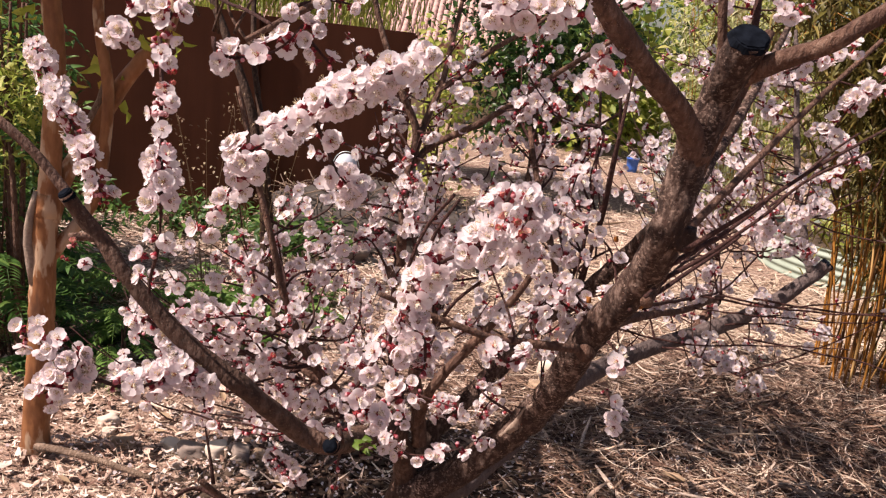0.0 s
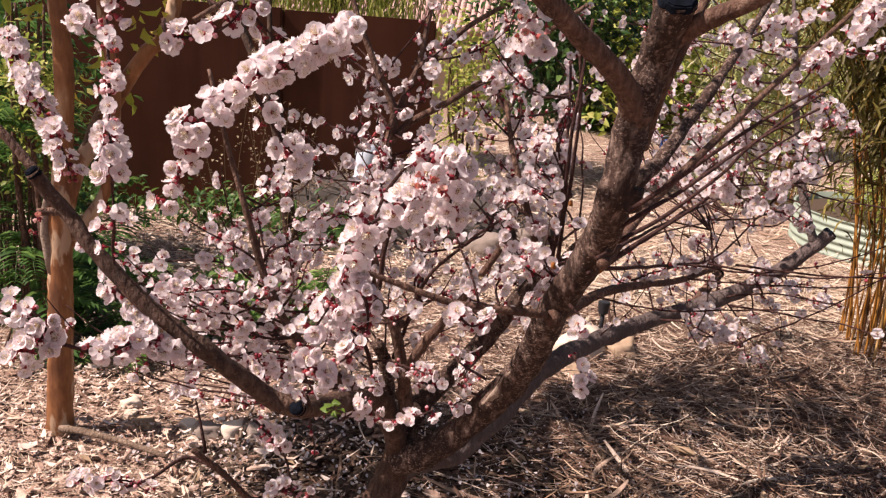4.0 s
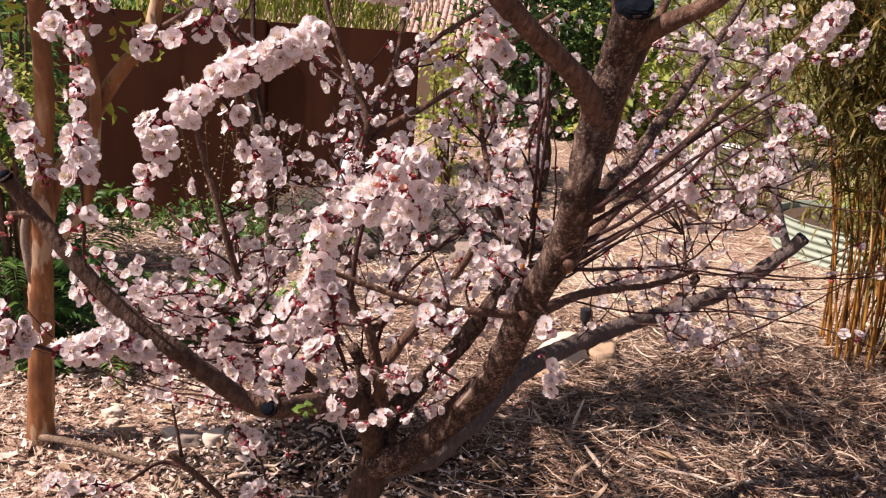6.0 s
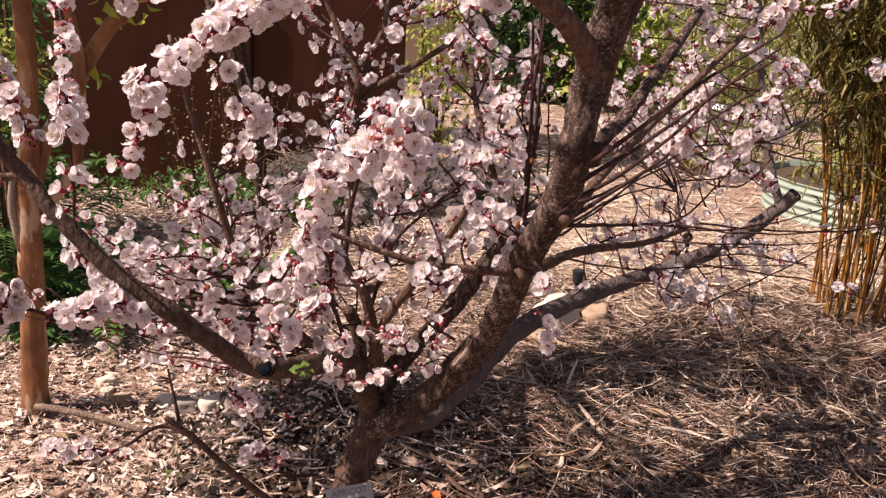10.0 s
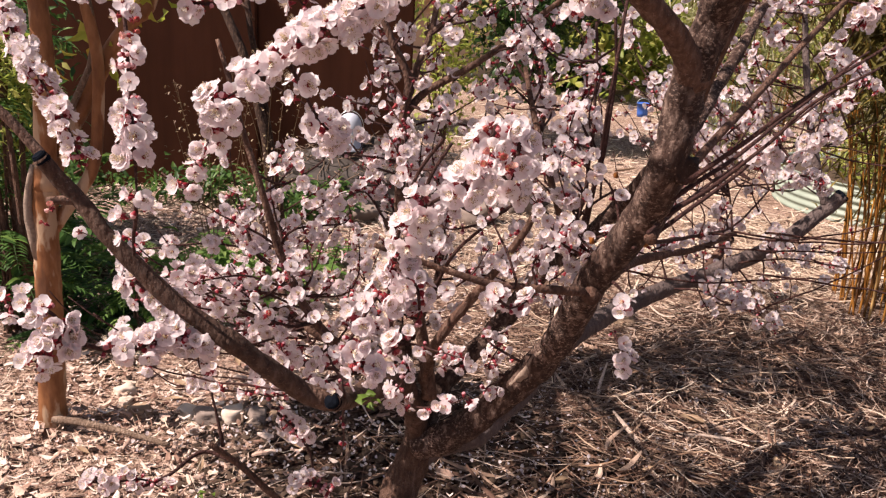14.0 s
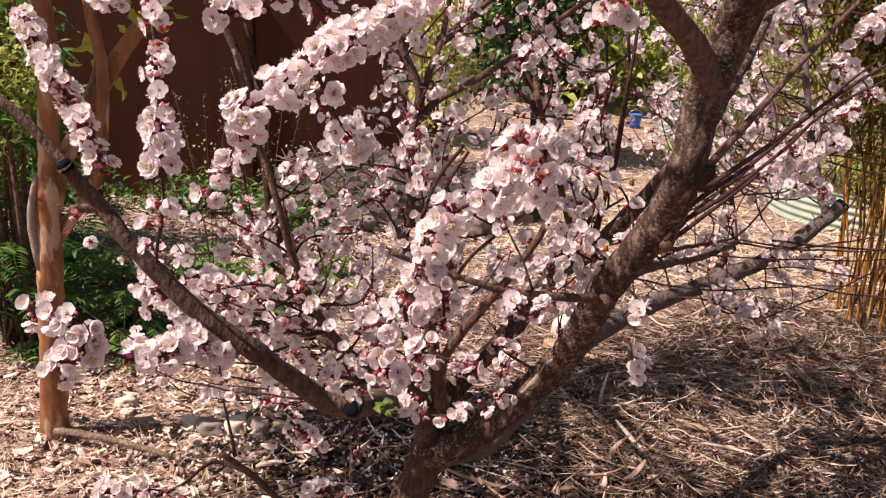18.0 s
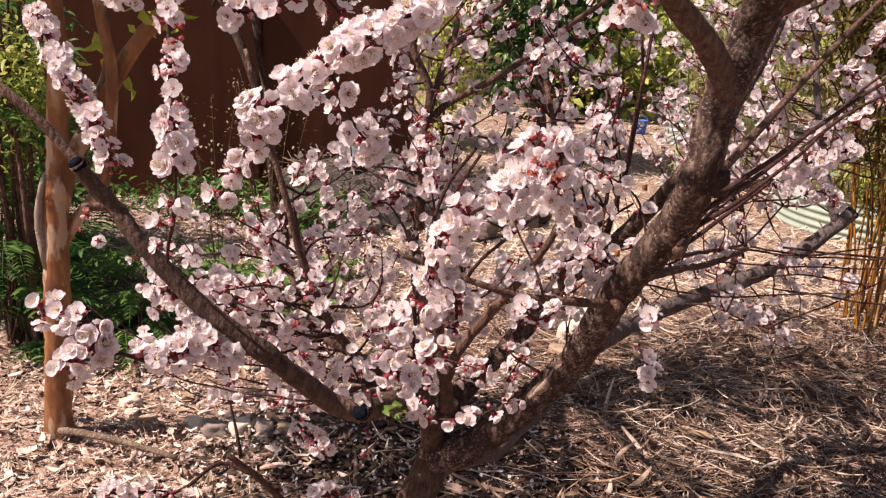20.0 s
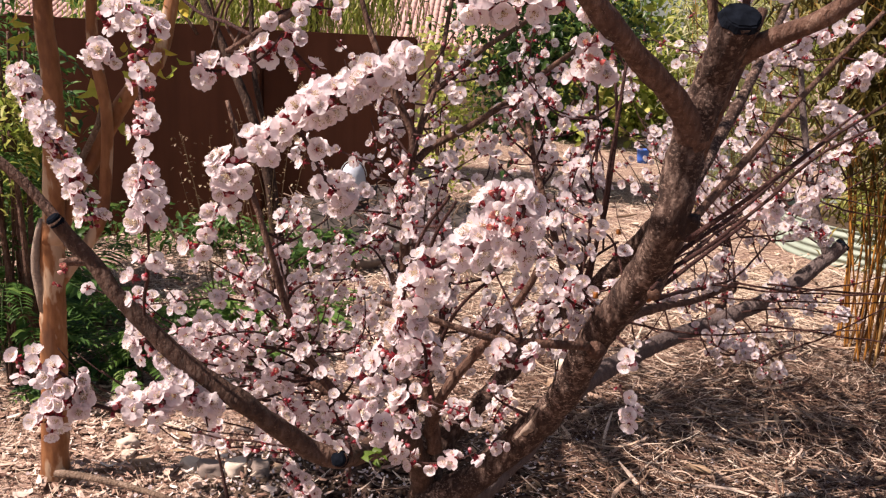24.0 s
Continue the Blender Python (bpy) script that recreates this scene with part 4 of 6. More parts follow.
shoot(37, 0, 0.3, [(1.03, 2.337, 1.509), (1.132, 2.329, 1.466), (1.187, 2.314, 1.405)])
shoot(29, 0, 0.3, [(1.229, 2.135, 1.503), (1.276, 2.133, 1.49), (1.339, 2.126, 1.457)])
shoot(21, 0, 0.12, [(1.176, 2.796, 1.274), (1.256, 2.803, 1.288), (1.334, 2.813, 1.311)])
shoot(42, 0, 0.12, [(0.92, 2.371, 0.737), (0.974, 2.376, 0.748), (0.991, 2.32, 0.732), (0.892, 2.427, 0.754)])
shoot(25, 0, 0.12, [(1.204, 2.68, 0.869), (1.216, 2.568, 0.841), (1.315, 2.47, 0.849)])
shoot(46, 0, 0.12, [(0.602, 2.162, 0.958), (0.716, 2.273, 0.969), (0.821, 2.381, 0.965)])
shoot(29, 0, 0.12, [(0.926, 2.136, 1.187), (0.973, 2.141, 1.198), (1.154, 2.434, 1.105)])

shoot(40, 0, 0.2, [(0.93, 2.62, 0.7), (1.02, 2.6, 0.69), (1.1, 2.58, 0.66), (1.13, 2.55, 0.61)])
shoot(26, 0, 0.2, [(0.9, 2.75, 0.86), (0.98, 2.72, 0.9), (1.04, 2.7, 0.92)])
shoot(16, 0, 0.2, [(1.16, 2.68, 0.83), (1.28, 2.7, 0.84), (1.36, 2.7, 0.83)])
shoot(44, 0, 0.15, [(0.7, 2.5, 1.2), (0.72, 2.5, 1.27), (0.75, 2.52, 1.36)])
shoot(36, 0, 0.2, [(0.78, 2.3, 1.25), (0.85, 2.3, 1.33), (0.9, 2.32, 1.41)])

POINTS = np.array([p for p, r in SAMPLES if p[2] > 0.76 or p[0] > -0.2])


def spray(count, xr, yr, zr, flowers, buds=0.22):
    """Flowering twigs that fill a part of the crown, each sprung from the nearest limb below it."""
    for _ in range(count):
        tip = np.array((rng.uniform(*xr), rng.uniform(*yr), rng.uniform(*zr)))
        # the main limb keeps its front free of twigs
        edge_x = np.interp(tip[2], (0.54, 0.8, 1.09, 1.25, 1.6), (0.0, 0.16, 0.25, 0.29, 0.33))
        edge_y = np.interp(tip[2], (0.54, 0.8, 1.09, 1.25, 1.6), (1.86, 1.74, 1.52, 1.41, 1.28))
        if tip[0] > edge_x and tip[1] < edge_y + 0.05 and tip[2] < 1.7:
            tip[1] = edge_y + rng.uniform(0.1, 0.5)
        d = np.linalg.norm((POINTS - tip) * np.array((1, 1, 1)), axis=1) + np.where(POINTS[:, 2] > tip[2] - 0.02, 0.35, 0.0)
        best = np.argsort(d)[rng.randrange(3)]
        root = POINTS[best]
        if np.linalg.norm(tip - root) > 0.5:
            root = tip + (root - tip) * 0.5 / np.linalg.norm(tip - root)
        mid = (tip + root) / 2 + np.array((rng.gauss(0, 0.025), rng.gauss(0, 0.025), rng.gauss(-0.01, 0.02)))
        grow = (tip - mid) * 0.5 + np.array((rng.gauss(0, 0.03), rng.gauss(0, 0.03), rng.uniform(0.0, 0.07)))
        line = curve_points([root, mid, tip, tip + grow], 0.012)
        for i in range(len(line)):
            line[i] += 0.005 * np.array(noise.noise_vector(Vector(line[i] * 14)))
        verts, faces = tube(line, np.linspace(0.0032, 0.0012, len(line)), 5, 0.0)
        under_tree("twig", verts, faces, [BARK_TWIG])
        set_flowers(line, rng.randint(*flowers), 0, buds, 0.25)


spray(88, (-0.46, 0.36), (1.4, 2.15), (0.82, 1.2), (10, 20))
spray(32, (-0.1, 0.36), (1.45, 2.2), (1.15, 1.38), (10, 18))
spray(30, (-0.7, -0.3), (1.4, 1.95), (0.76, 1.08), (8, 15))
spray(10, (-0.32, -0.1), (1.6, 2.1), (1.08, 1.32), (8, 15))
spray(25, (-0.08, 0.44), (1.7, 2.4), (1.36, 1.64), (8, 16))
spray(9, (-0.34, -0.14), (1.95, 2.35), (1.36, 1.56), (7, 14))
spray(38, (0.5, 1.2), (2.1, 3.2), (1.05, 1.72), (10, 19))
spray(12, (0.75, 1.35), (2.55, 2.95), (0.55, 0.78), (6, 13))
spray(12, (0.6, 1.2), (2.3, 3.0), (0.8, 1.0), (6, 12))
spray(26, (0.45, 1.3), (1.7, 2.8), (0.95, 1.4), (0, 5), 0.4)
# two unseen sprays above the view, added to dapple the ground below
spray(24, (-0.95, 0.15), (1.25, 2.1), (1.88, 2.35), (8, 15))
spray(18, (-0.5, 0.7), (1.8, 3.0), (1.88, 2.4), (8, 15))
spray(16, (0.55, 0.95), (2.3, 3.0), (1.2, 1.6), (12, 20))


def finish_tree():
    tagged(part("blossom_mass", far_blossom.mesh("blossom_mass", [PETAL_J, CALYX, STAMEN, ANTHER]), None, tree, "massed pale pink blossom deeper in the crown"), kind="stuff")
    tagged(part("bud_mass", far_bud.mesh("bud_mass", [CALYX, BUD]), None, tree, "dark red unopened buds"), kind="stuff")


finish_tree()


# ---- leaves and foliage ----
def leaf_shape(length, width, fold=0.25, droop=0.15):
    v = [(0, 0, 0), (-width / 2, length * 0.4, width * fold), (0, length * 0.45, 0), (width / 2, length * 0.4, width * fold),
         (-width * 0.3, length * 0.78, width * fold * 0.6 - droop * length * 0.5), (0, length * 0.8, -droop * length * 0.6), (width * 0.3, length * 0.78, width * fold * 0.6 - droop * length * 0.5),
         (0, length, -droop * length)]
    f = [(0, 2, 1), (0, 3, 2), (1, 2, 5, 4), (2, 3, 6, 5), (4, 5, 7), (5, 6, 7)]
    return np.array(v), f


def foliage(soup, rng, count, centre, radii, shapes, clumps=14, tight=0.28, up=0.0, down=False):
    """Leaves in uneven clumps inside an ellipsoid."""
    heads = []
    for _ in range(clumps):
        d = Vector((rng.gauss(0, 1), rng.gauss(0, 1), rng.gauss(0, 1))).normalized() * rng.uniform(0.35, 1.0)
        heads.append(Vector((centre[0] + d.x * radii[0], centre[1] + d.y * radii[1], centre[2] + d.z * radii[2])))
    for _ in range(count):
        h = heads[rng.randrange(clumps)]
        p = h + Vector((rng.gauss(0, tight * radii[0]), rng.gauss(0, tight * radii[1]), rng.gauss(0, tight * radii[2])))
        if p.z < 0.03:
            continue
        v, f = shapes[rng.randrange(len(shapes))]
        pitch = rng.uniform(-150, -60) if down else rng.gauss(-10, 40) + up
        soup.add(v, f, None, Matrix.Translation(p) @ pose(0, 0, 0, 0, 0, rng.uniform(0, 360)) @ pose(0, 0, 0, pitch, rng.gauss(0, 30), 0) @ Matrix.Scale(rng.uniform(0.7, 1.25), 4))


def wood(parent, base, name, pts, r0, r1, mat, label="", sides=12, lobes=0.0):
    line = curve_points(pts, 0.03 if lobes else 0.05)
    radii = np.linspace(r0, r1, len(line))
    if lobes:
        radii[:5] *= np.linspace(1.14, 1, 5)
    verts, faces = tube(line, radii, sides, 0.1, lobes=lobes)
    return part(name, mesh_of(name, np.asarray(verts) - np.array(base), faces, [mat]), None, parent, label)


def crown(parent, base, soup, mat, label="", name="crown"):
    me = soup.mesh(name, [mat])
    me.transform(Matrix.Translation(-Vector(base)))
    return tagged(part(name, me, None, parent, label), kind="stuff")


STICK = m_bark("dead_wood", (0.09, 0.058, 0.04), (0.24, 0.165, 0.115), (0.4, 0.31, 0.24), 1.4)


# ---- smooth-barked tree beside the apricot ----
def myrtle_tree():
    b = (-1.36, 2.58, 0.0)
    t = thing("ornamental_tree", b, "slender tree with smooth orange-brown peeling bark", "tree")
    wood(t, b, "trunk", [(-1.4, 2.58, -0.05), (-1.393, 2.58, 0.05), (-1.376, 2.58, 0.29), (-1.363, 2.58, 0.55), (-1.35, 2.58, 0.8), (-1.335, 2.58, 0.98)], 0.05, 0.038, MYRTLE, "smooth orange-brown trunk", 28, 0.045)
    wood(t, b, "stem", [(-1.338, 2.58, 0.9), (-1.33, 2.58, 1.0), (-1.32, 2.58, 1.15), (-1.307, 2.58, 1.337), (-1.313, 2.585, 1.517), (-1.322, 2.59, 1.69), (-1.3, 2.6, 2.4)], 0.036, 0.024, MYRTLE, sides=20, lobes=0.04)
    wood(t, b, "stem", [(-1.335, 2.585, 0.88), (-1.31, 2.64, 1.02), (-1.24, 2.7, 1.18), (-1.155, 2.71, 1.335), (-1.075, 2.72, 1.452), (-1.005, 2.76, 1.57), (-0.93, 2.9, 2.2)], 0.031, 0.02, MYRTLE, sides=18, lobes=0.05)
    wood(t, b, "stem", [(-1.3, 2.655, 1.06), (-1.265, 2.665, 1.175), (-1.2, 2.665, 1.3), (-1.175, 2.66, 1.42), (-1.19, 2.66, 1.56)], 0.012, 0.008, STICK, "slim pale stem", sides=12)
    wood(t, b, "stem", [(-1.345, 2.59, 0.74), (-1.295, 2.62, 0.82), (-1.235, 2.65, 0.91), (-1.2, 2.66, 1.0), (-1.18, 2.66, 1.146), (-1.169, 2.66, 1.338), (-1.197, 2.66, 1.521), (-1.2, 2.66, 1.7), (-1.16, 2.68, 2.3)], 0.022, 0.015, MYRTLE, sides=16, lobes=0.04)
    wood(t, b, "stub", [(-1.375, 2.56, 0.66), (-1.39, 2.55, 0.8), (-1.382, 2.55, 0.9), (-1.362, 2.555, 0.985)], 0.019, 0.009, SNAG, "pale weathered stub of a pruned stem")
    # unseen boughs above the view, aimed so their leaves shade the ground
    rng = random.Random(3)
    shade_tips = []
    for k in range(72):
        root = ((-1.27, 2.6, 2.0), (-0.98, 3.0, 1.9), (-1.15, 2.68, 2.1))[k % 3]
        if k % 6 < 3:
            tip = (rng.uniform(-1.0, 0.7), rng.uniform(2.5, 3.9), rng.uniform(2.3, 3.3))
        elif k % 6 == 3:
            tip = (rng.uniform(-2.5, -2.05), rng.uniform(1.9, 2.6), rng.uniform(2.3, 2.8))
        elif k % 6 == 4:
            tip = (rng.uniform(-2.0, -0.2), rng.uniform(1.4, 1.95), rng.uniform(2.4, 3.0))
        else:
            tip = (rng.uniform(-2.6, -1.9), rng.uniform(1.25, 1.95), rng.uniform(2.3, 2.9))
        mid = tuple((p + q) / 2 + rng.gauss(0, 0.06) for p, q in zip(root, tip))
        wood(t, b, "branch", [root, mid, tip], 0.014, 0.004, MYRTLE, sides=7)
        shade_tips += [tip, mid] if k % 2 else [tip]
    s = Soup()
    shapes = [leaf_shape(0.066, 0.034, 0.3, 0.4), leaf_shape(0.05, 0.026, 0.3, 0.3)]
    for c, n in (((-1.2, 2.62, 1.36), 10), ((-1.08, 2.7, 1.52), 10), ((-0.98, 2.75, 1.5), 9), ((-1.4, 2.6, 1.62), 16), ((-1.0, 2.8, 1.75), 20)):
        foliage(s, rng, n, c, (0.1, 0.1, 0.09), shapes, 4, 0.4, down=True)
    big = [leaf_shape(0.085, 0.045, 0.2, 0.3)]
    for tip in shade_tips:
        foliage(s, rng, 25, tip, (0.36, 0.36, 0.2), big, 4, 0.3, down=True)
    # added leaf clump out of view that shades the stems and ground
    foliage(s, rng, 300, (-2.2, 2.36, 2.6), (0.3, 0.25, 0.4), big, 9, 0.22, down=True)
    crown(t, b, s, AUTUMN_LEAF, "yellowing leaves, with an unseen canopy added for shade", "leaves")


myrtle_tree()


def fern(at, size, fronds, seed, mat=FERN_LEAF, label="low green fern clump on the mulch"):
    rng = random.Random(seed)
    t = thing("fern", at, label, "fern", "ferns")
    for k in range(fronds):
        s = Soup()
        a = rng.uniform(0, 6.28)
        l = size * rng.uniform(0.7, 1.2)
        out = Vector((math.cos(a), math.sin(a), 0))
        side = Vector((-out.y, out.x, 0))
        rise = rng.uniform(0.5, 1.3)
        nn = 12 if size < 0.4 else 22
        pts = [out * l * u + Vector((0, 0, l * (rise * u - (rise + 0.1) * 0.75 * u * u))) for u in np.linspace(0, 1, nn)]
        v, f = tube(np.array([np.array(p) for p in pts]), np.linspace(0.003, 0.001, nn), 4)
        s.add(v, f, [0] * len(f))
        for i in range(1, nn):
            w = l * (0.32 if size < 0.4 else 0.2) * math.sin(math.pi * min(1, i / (nn - 1) + 0.12)) ** 0.8
            for sgn in (-1, 1):
                d = (side * sgn + out * 0.45 + Vector((0, 0, rng.uniform(-0.2, 0.15)))).normalized()
                lv, lf = leaf_shape(w, w * 0.34 if size < 0.4 else w * 0.2, 0.2, 0.2)
                q = Vector((0, 1, 0)).rotation_difference(d)
                s.add(lv, lf, None, Matrix.Translation(pts[i]) @ q.to_matrix().to_4x4())
        part("frond", s.mesh("frond", [mat]), None, t)


for i, (x, y, sz) in enumerate(((-1.5, 3.45, 0.3), (-1.25, 3.75, 0.28), (-1.72, 3.3, 0.28), (-1.0, 3.7, 0.26), (-1.85, 3.6, 0.42), (-2.25, 3.7, 0.5), (-2.1, 4.2, 0.55), (-1.65, 4.3, 0.45), (-0.7, 4.4, 0.3))):
    fern((x, y, 0.0), sz, 9, 60 + i, FERN_SUNLIT if i in (1, 3, 6, 7, 8) else FERN_LEAF)
for i, (x, y, sz) in enumerate(((-2.15, 3.7, 0.7), (-2.5, 3.9, 0.8), (-2.3, 4.3, 0.8), (-1.5, 3.75, 0.34))):
    fern((x, y, 0.0), sz, 10, 260 + i, FERN_LEAF if i < 3 else FERN_SUNLIT, "green fern with feathery fronds beside the orange trunk")


def shrub(at, radii, count, mat, seed, label, shapes, clumps=18, stems=6, name="shrub", cat="shrub", lift=1.0):
    rng = random.Random(seed)
    t = thing(name, at, label, cat)
    for k in range(stems):
        a = rng.uniform(0, 6.28)
        top = Vector((at[0] + math.cos(a) * radii[0] * 0.5, at[1] + math.sin(a) * radii[1] * 0.5, at[2] + radii[2] * lift * 1.4))
        wood(t, at, "stem", [at, Vector(at).lerp(top, 0.5) + Vector((rng.gauss(0, 0.05), rng.gauss(0, 0.05), 0)), top], 0.018, 0.006, BARK_YOUNG, sides=7)
    s = Soup()
    foliage(s, rng, count, (at[0], at[1], at[2] + radii[2] * lift), radii, shapes, clumps, 0.25)
    crown(t, at, s, mat)
    return t


def ferny_shrub(at, height, reach, count, seed, mat, label):
    """A shrub of slender stems that carry arching feathery fronds."""
    rng = random.Random(seed)
    t = thing("ferny_shrub", at, label, "shrub")
    lv, lf = leaf_shape(1.0, 0.3, 0.15, 0.25)
    for k in range(count):
        a = rng.uniform(0, 6.28)
        z = height * rng.uniform(0.12, 1.0)
        rad = reach * 0.45 * rng.random() * (1.15 - z / height * 0.7)
        foot = Vector((math.cos(a) * rad, math.sin(a) * rad, z))
        if k % 4 == 0:
            line = curve_points([(rng.gauss(0, 0.04), rng.gauss(0, 0.04), -0.03), tuple(foot * 0.5 + Vector((0, 0, 0.03))), tuple(foot)], 0.06)
            v, f = tube(line, np.linspace(0.007, 0.003, len(line)), 6)
            part("stem", mesh_of("stem", v, f, [BARK_YOUNG]), None, t)
        l = reach * rng.uniform(0.45, 0.85)
        out = Vector((math.cos(a + rng.gauss(0, 0.6)), math.sin(a + rng.gauss(0, 0.6)), 0)).normalized()
        side = Vector((-out.y, out.x, 0))
        rise = rng.uniform(0.1, 0.8)
        nn = 17
        pts = [foot + out * l * u + Vector((0, 0, l * (rise * u - (rise + 0.35) * u * u))) for u in np.linspace(0, 1, nn)]
        s = Soup()
        v, f = tube(np.array([np.array(q) for q in pts]), np.linspace(0.0025, 0.0008, nn), 4)
        s.add(v, f, [0] * len(f))
        for i in range(1, nn):
            w = l * 0.24 * math.sin(math.pi * min(1, i / (nn - 1) * 0.9 + 0.14)) ** 0.8
            for sgn in (-1, 1):
                d = (side * sgn + out * 0.6 + Vector((0, 0, rng.uniform(-0.35, 0.1)))).normalized()
                q = Vector((0, 1, 0)).rotation_difference(d)
                s.add(lv * w, lf, None, Matrix.Translation(pts[i]) @ q.to_matrix().to_4x4())
        part("frond", s.mesh("frond", [mat]), None, t)


PINNATE = [leaf_shape(0.09, 0.03, 0.2, 0.3), leaf_shape(0.07, 0.028, 0.1, 0.2)]
ferny_shrub((-1.95, 3.3, 0), 1.15, 0.5, 62, 71, FERN_LEAF, "green ferny shrub with lacy arching fronds beside the trunk")
ferny_shrub((-1.42, 3.42, 0), 0.5, 0.36, 18, 77, FERN_SUNLIT, "fern with curling fronds coloured as sunlit behind the trunk")
ferny_shrub((-2.35, 3.8, 0), 1.5, 0.6, 64, 75, FERN_LEAF, "dark green ferny shrub in the shade by the wall")
shrub((-2.9, 4.6, 0), (0.7, 0.5, 0.9), 2600, FERN_LEAF, 72, "dark green garden shrub before the brown wall", PINNATE, 26)
shrub((-1.85, 3.3, 0), (0.2, 0.22, 0.34), 700, LIGHT_LEAF, 73, "sunlit yellow-green shrub with small leaves", [leaf_shape(0.055, 0.016, 0.2, 0.3), leaf_shape(0.04, 0.02, 0.2, 0.2)], 14, lift=3.3)
shrub((-1.15, 3.95, 0), (0.45, 0.2, 0.14), 600, FERN_SUNLIT, 74, "low dark green ground cover under the wall", PINNATE, 20, 3)


for k, (x, y, rr) in enumerate(((-1.9, 5.7, 0.6), (-3.0, 5.8, 0.6), (-1.1, 5.5, 0.4), (-4.0, 5.7, 0.6))):
    shrub((x, y, 0), (rr, 0.3, 0.15), 560, FERN_LEAF, 160 + k, "low dark green planting at the foot of the wall", PINNATE, 22, 4)


def leaning_tree():
    b = (-1.09, 4.84, 0.0)
    t = thing("bare_tree", b, "small leaning tree with bare brown stems before the wall", "tree")
    wood(t, b, "stem", [(-1.122, 4.838, -0.05), (-1.142, 4.741, 0.602), (-1.198, 4.762, 0.867), (-1.286, 4.788, 1.157), (-1.406, 4.850, 1.389), (-1.545, 4.920, 1.652), (-1.743, 5.018, 2.023)], 0.033, 0.022, BARK_SHADED, sides=14)
    wood(t, b, "stem", [(-1.052, 4.838, -0.05), (-1.123, 4.782, 0.560), (-1.180, 4.821, 0.894), (-1.259, 4.900, 1.184), (-1.312, 4.962, 1.410), (-1.364, 5.087, 1.865)], 0.021, 0.015, BARK_SHADED, sides=14)
    rng = random.Random(55)
    for k in range(9):
        z = rng.uniform(1.3, 2.2)
        x = -1.48 + rng.uniform(-0.3, 0.3)
        wood(t, b, "twig", [(x, 4.7, z), (x + rng.uniform(-0.3, 0.3), 4.7 + rng.uniform(-0.2, 0.2), z + 0.35), (x + rng.uniform(-0.5, 0.5), 4.7, z + 0.8)], 0.01, 0.003, BARK_YOUNG, sides=6)


leaning_tree()


def dry_weed(at, seed):
    rng = random.Random(seed)
    t = thing("dry_weed", at, "wispy dry weed with tiny pale leaves before the wall", "weed", "weeds")
    tiny = leaf_shape(0.022, 0.012, 0.2, 0.2)
    for k in range(6):
        a = rng.uniform(0, 6.28)
        top = Vector((math.cos(a) * 0.22, math.sin(a) * 0.15, rng.uniform(0.8, 1.2)))
        line = curve_points([(0, 0, -0.03), tuple(top * 0.5 + Vector((rng.gauss(0, 0.03), 0, 0.05))), tuple(top)], 0.06)
        s = Soup()
        v, f = tube(line, np.linspace(0.003, 0.001, len(line)), 5)
        s.add(v, f, None)
        for p in line[len(line) // 3:]:
            for _ in range(3):
                s.add(*tiny, None, Matrix.Translation(Vector(p) + Vector((rng.gauss(0, 0.03), rng.gauss(0, 0.03), rng.gauss(0, 0.02)))) @ pose(0, 0, 0, rng.uniform(-60, 60), 0, rng.uniform(0, 360)))
        part("stem", s.mesh("stem", [WEED]), None, t)


dry_weed((-1.3, 4.2, 0.0), 5)
dry_weed((-1.05, 4.4, 0.0), 6)


# ---- wall, house and roof ----
def box(x0, x1, y0, y1, z0, z1, bevel=0.01):
    bm = bmesh.new()
    bmesh.ops.create_cube(bm, size=1)
    bm.transform(Matrix.Translation(((x0 + x1) / 2, (y0 + y1) / 2, (z0 + z1) / 2)) @ Matrix.Diagonal((x1 - x0, y1 - y0, z1 - z0, 1)))
    if bevel:
        bmesh.ops.bevel(bm, geom=list(bm.edges), offset=bevel, segments=2, affect="EDGES")
    return bm


def garden_wall():
    turn = Matrix.Translation((-0.45, 6.55, 0)) @ pose(0, 0, 0, 0, 0, 11)
    short, long = box(-1.2, 0, 0, 0.2, -0.1, 1.62, 0.015), box(-12, -1.202, -0.025, 0.175, -0.1, 1.632, 0.015)
    short.transform(turn)
    long.transform(turn)
    tagged(part("wall_garden", short, WALL, None), "brown stucco garden wall in shade", "wall", kind="structure")
    tagged(part("wall_garden_long", long, WALL, None), "long brown stucco garden wall", "wall", kind="structure")


garden_wall()


def house():
    b = (-3.0, 16.0, 0.0)
    h = thing("house", b, "low house with a pinkish clay tile roof behind the wall", "house")
    part("wall", box(-9 - b[0], 1.2 - b[0], 0, 6, 0, 1.42, 0.02), HOUSE, h)
    roof = part("roof", box(-9.4 - b[0], 1.6 - b[0], -0.5, 6.5, 1.42, 1.5, 0.01), TILE, h, "pinkish clay tiles")
    s = Soup()
    v, f = tube(np.array([(0, -0.13, 0), (0, 0.13, 0)]), [0.05, 0.06], 8)
    slope = math.atan2(1.5, 3.4)
    for j in range(14):
        for i in range(92):
            s.add(v, f, None, Matrix.Translation((-6.4 + i * 0.119, -0.47 + j * 0.24, 1.5 + j * 0.24 * math.tan(slope))) @ pose(0, 0, 0, math.degrees(slope)))
    tiles = part("tiling", s.mesh("tiling", [TILE]), None, h)
    tagged(tiles, kind="stuff")


house()


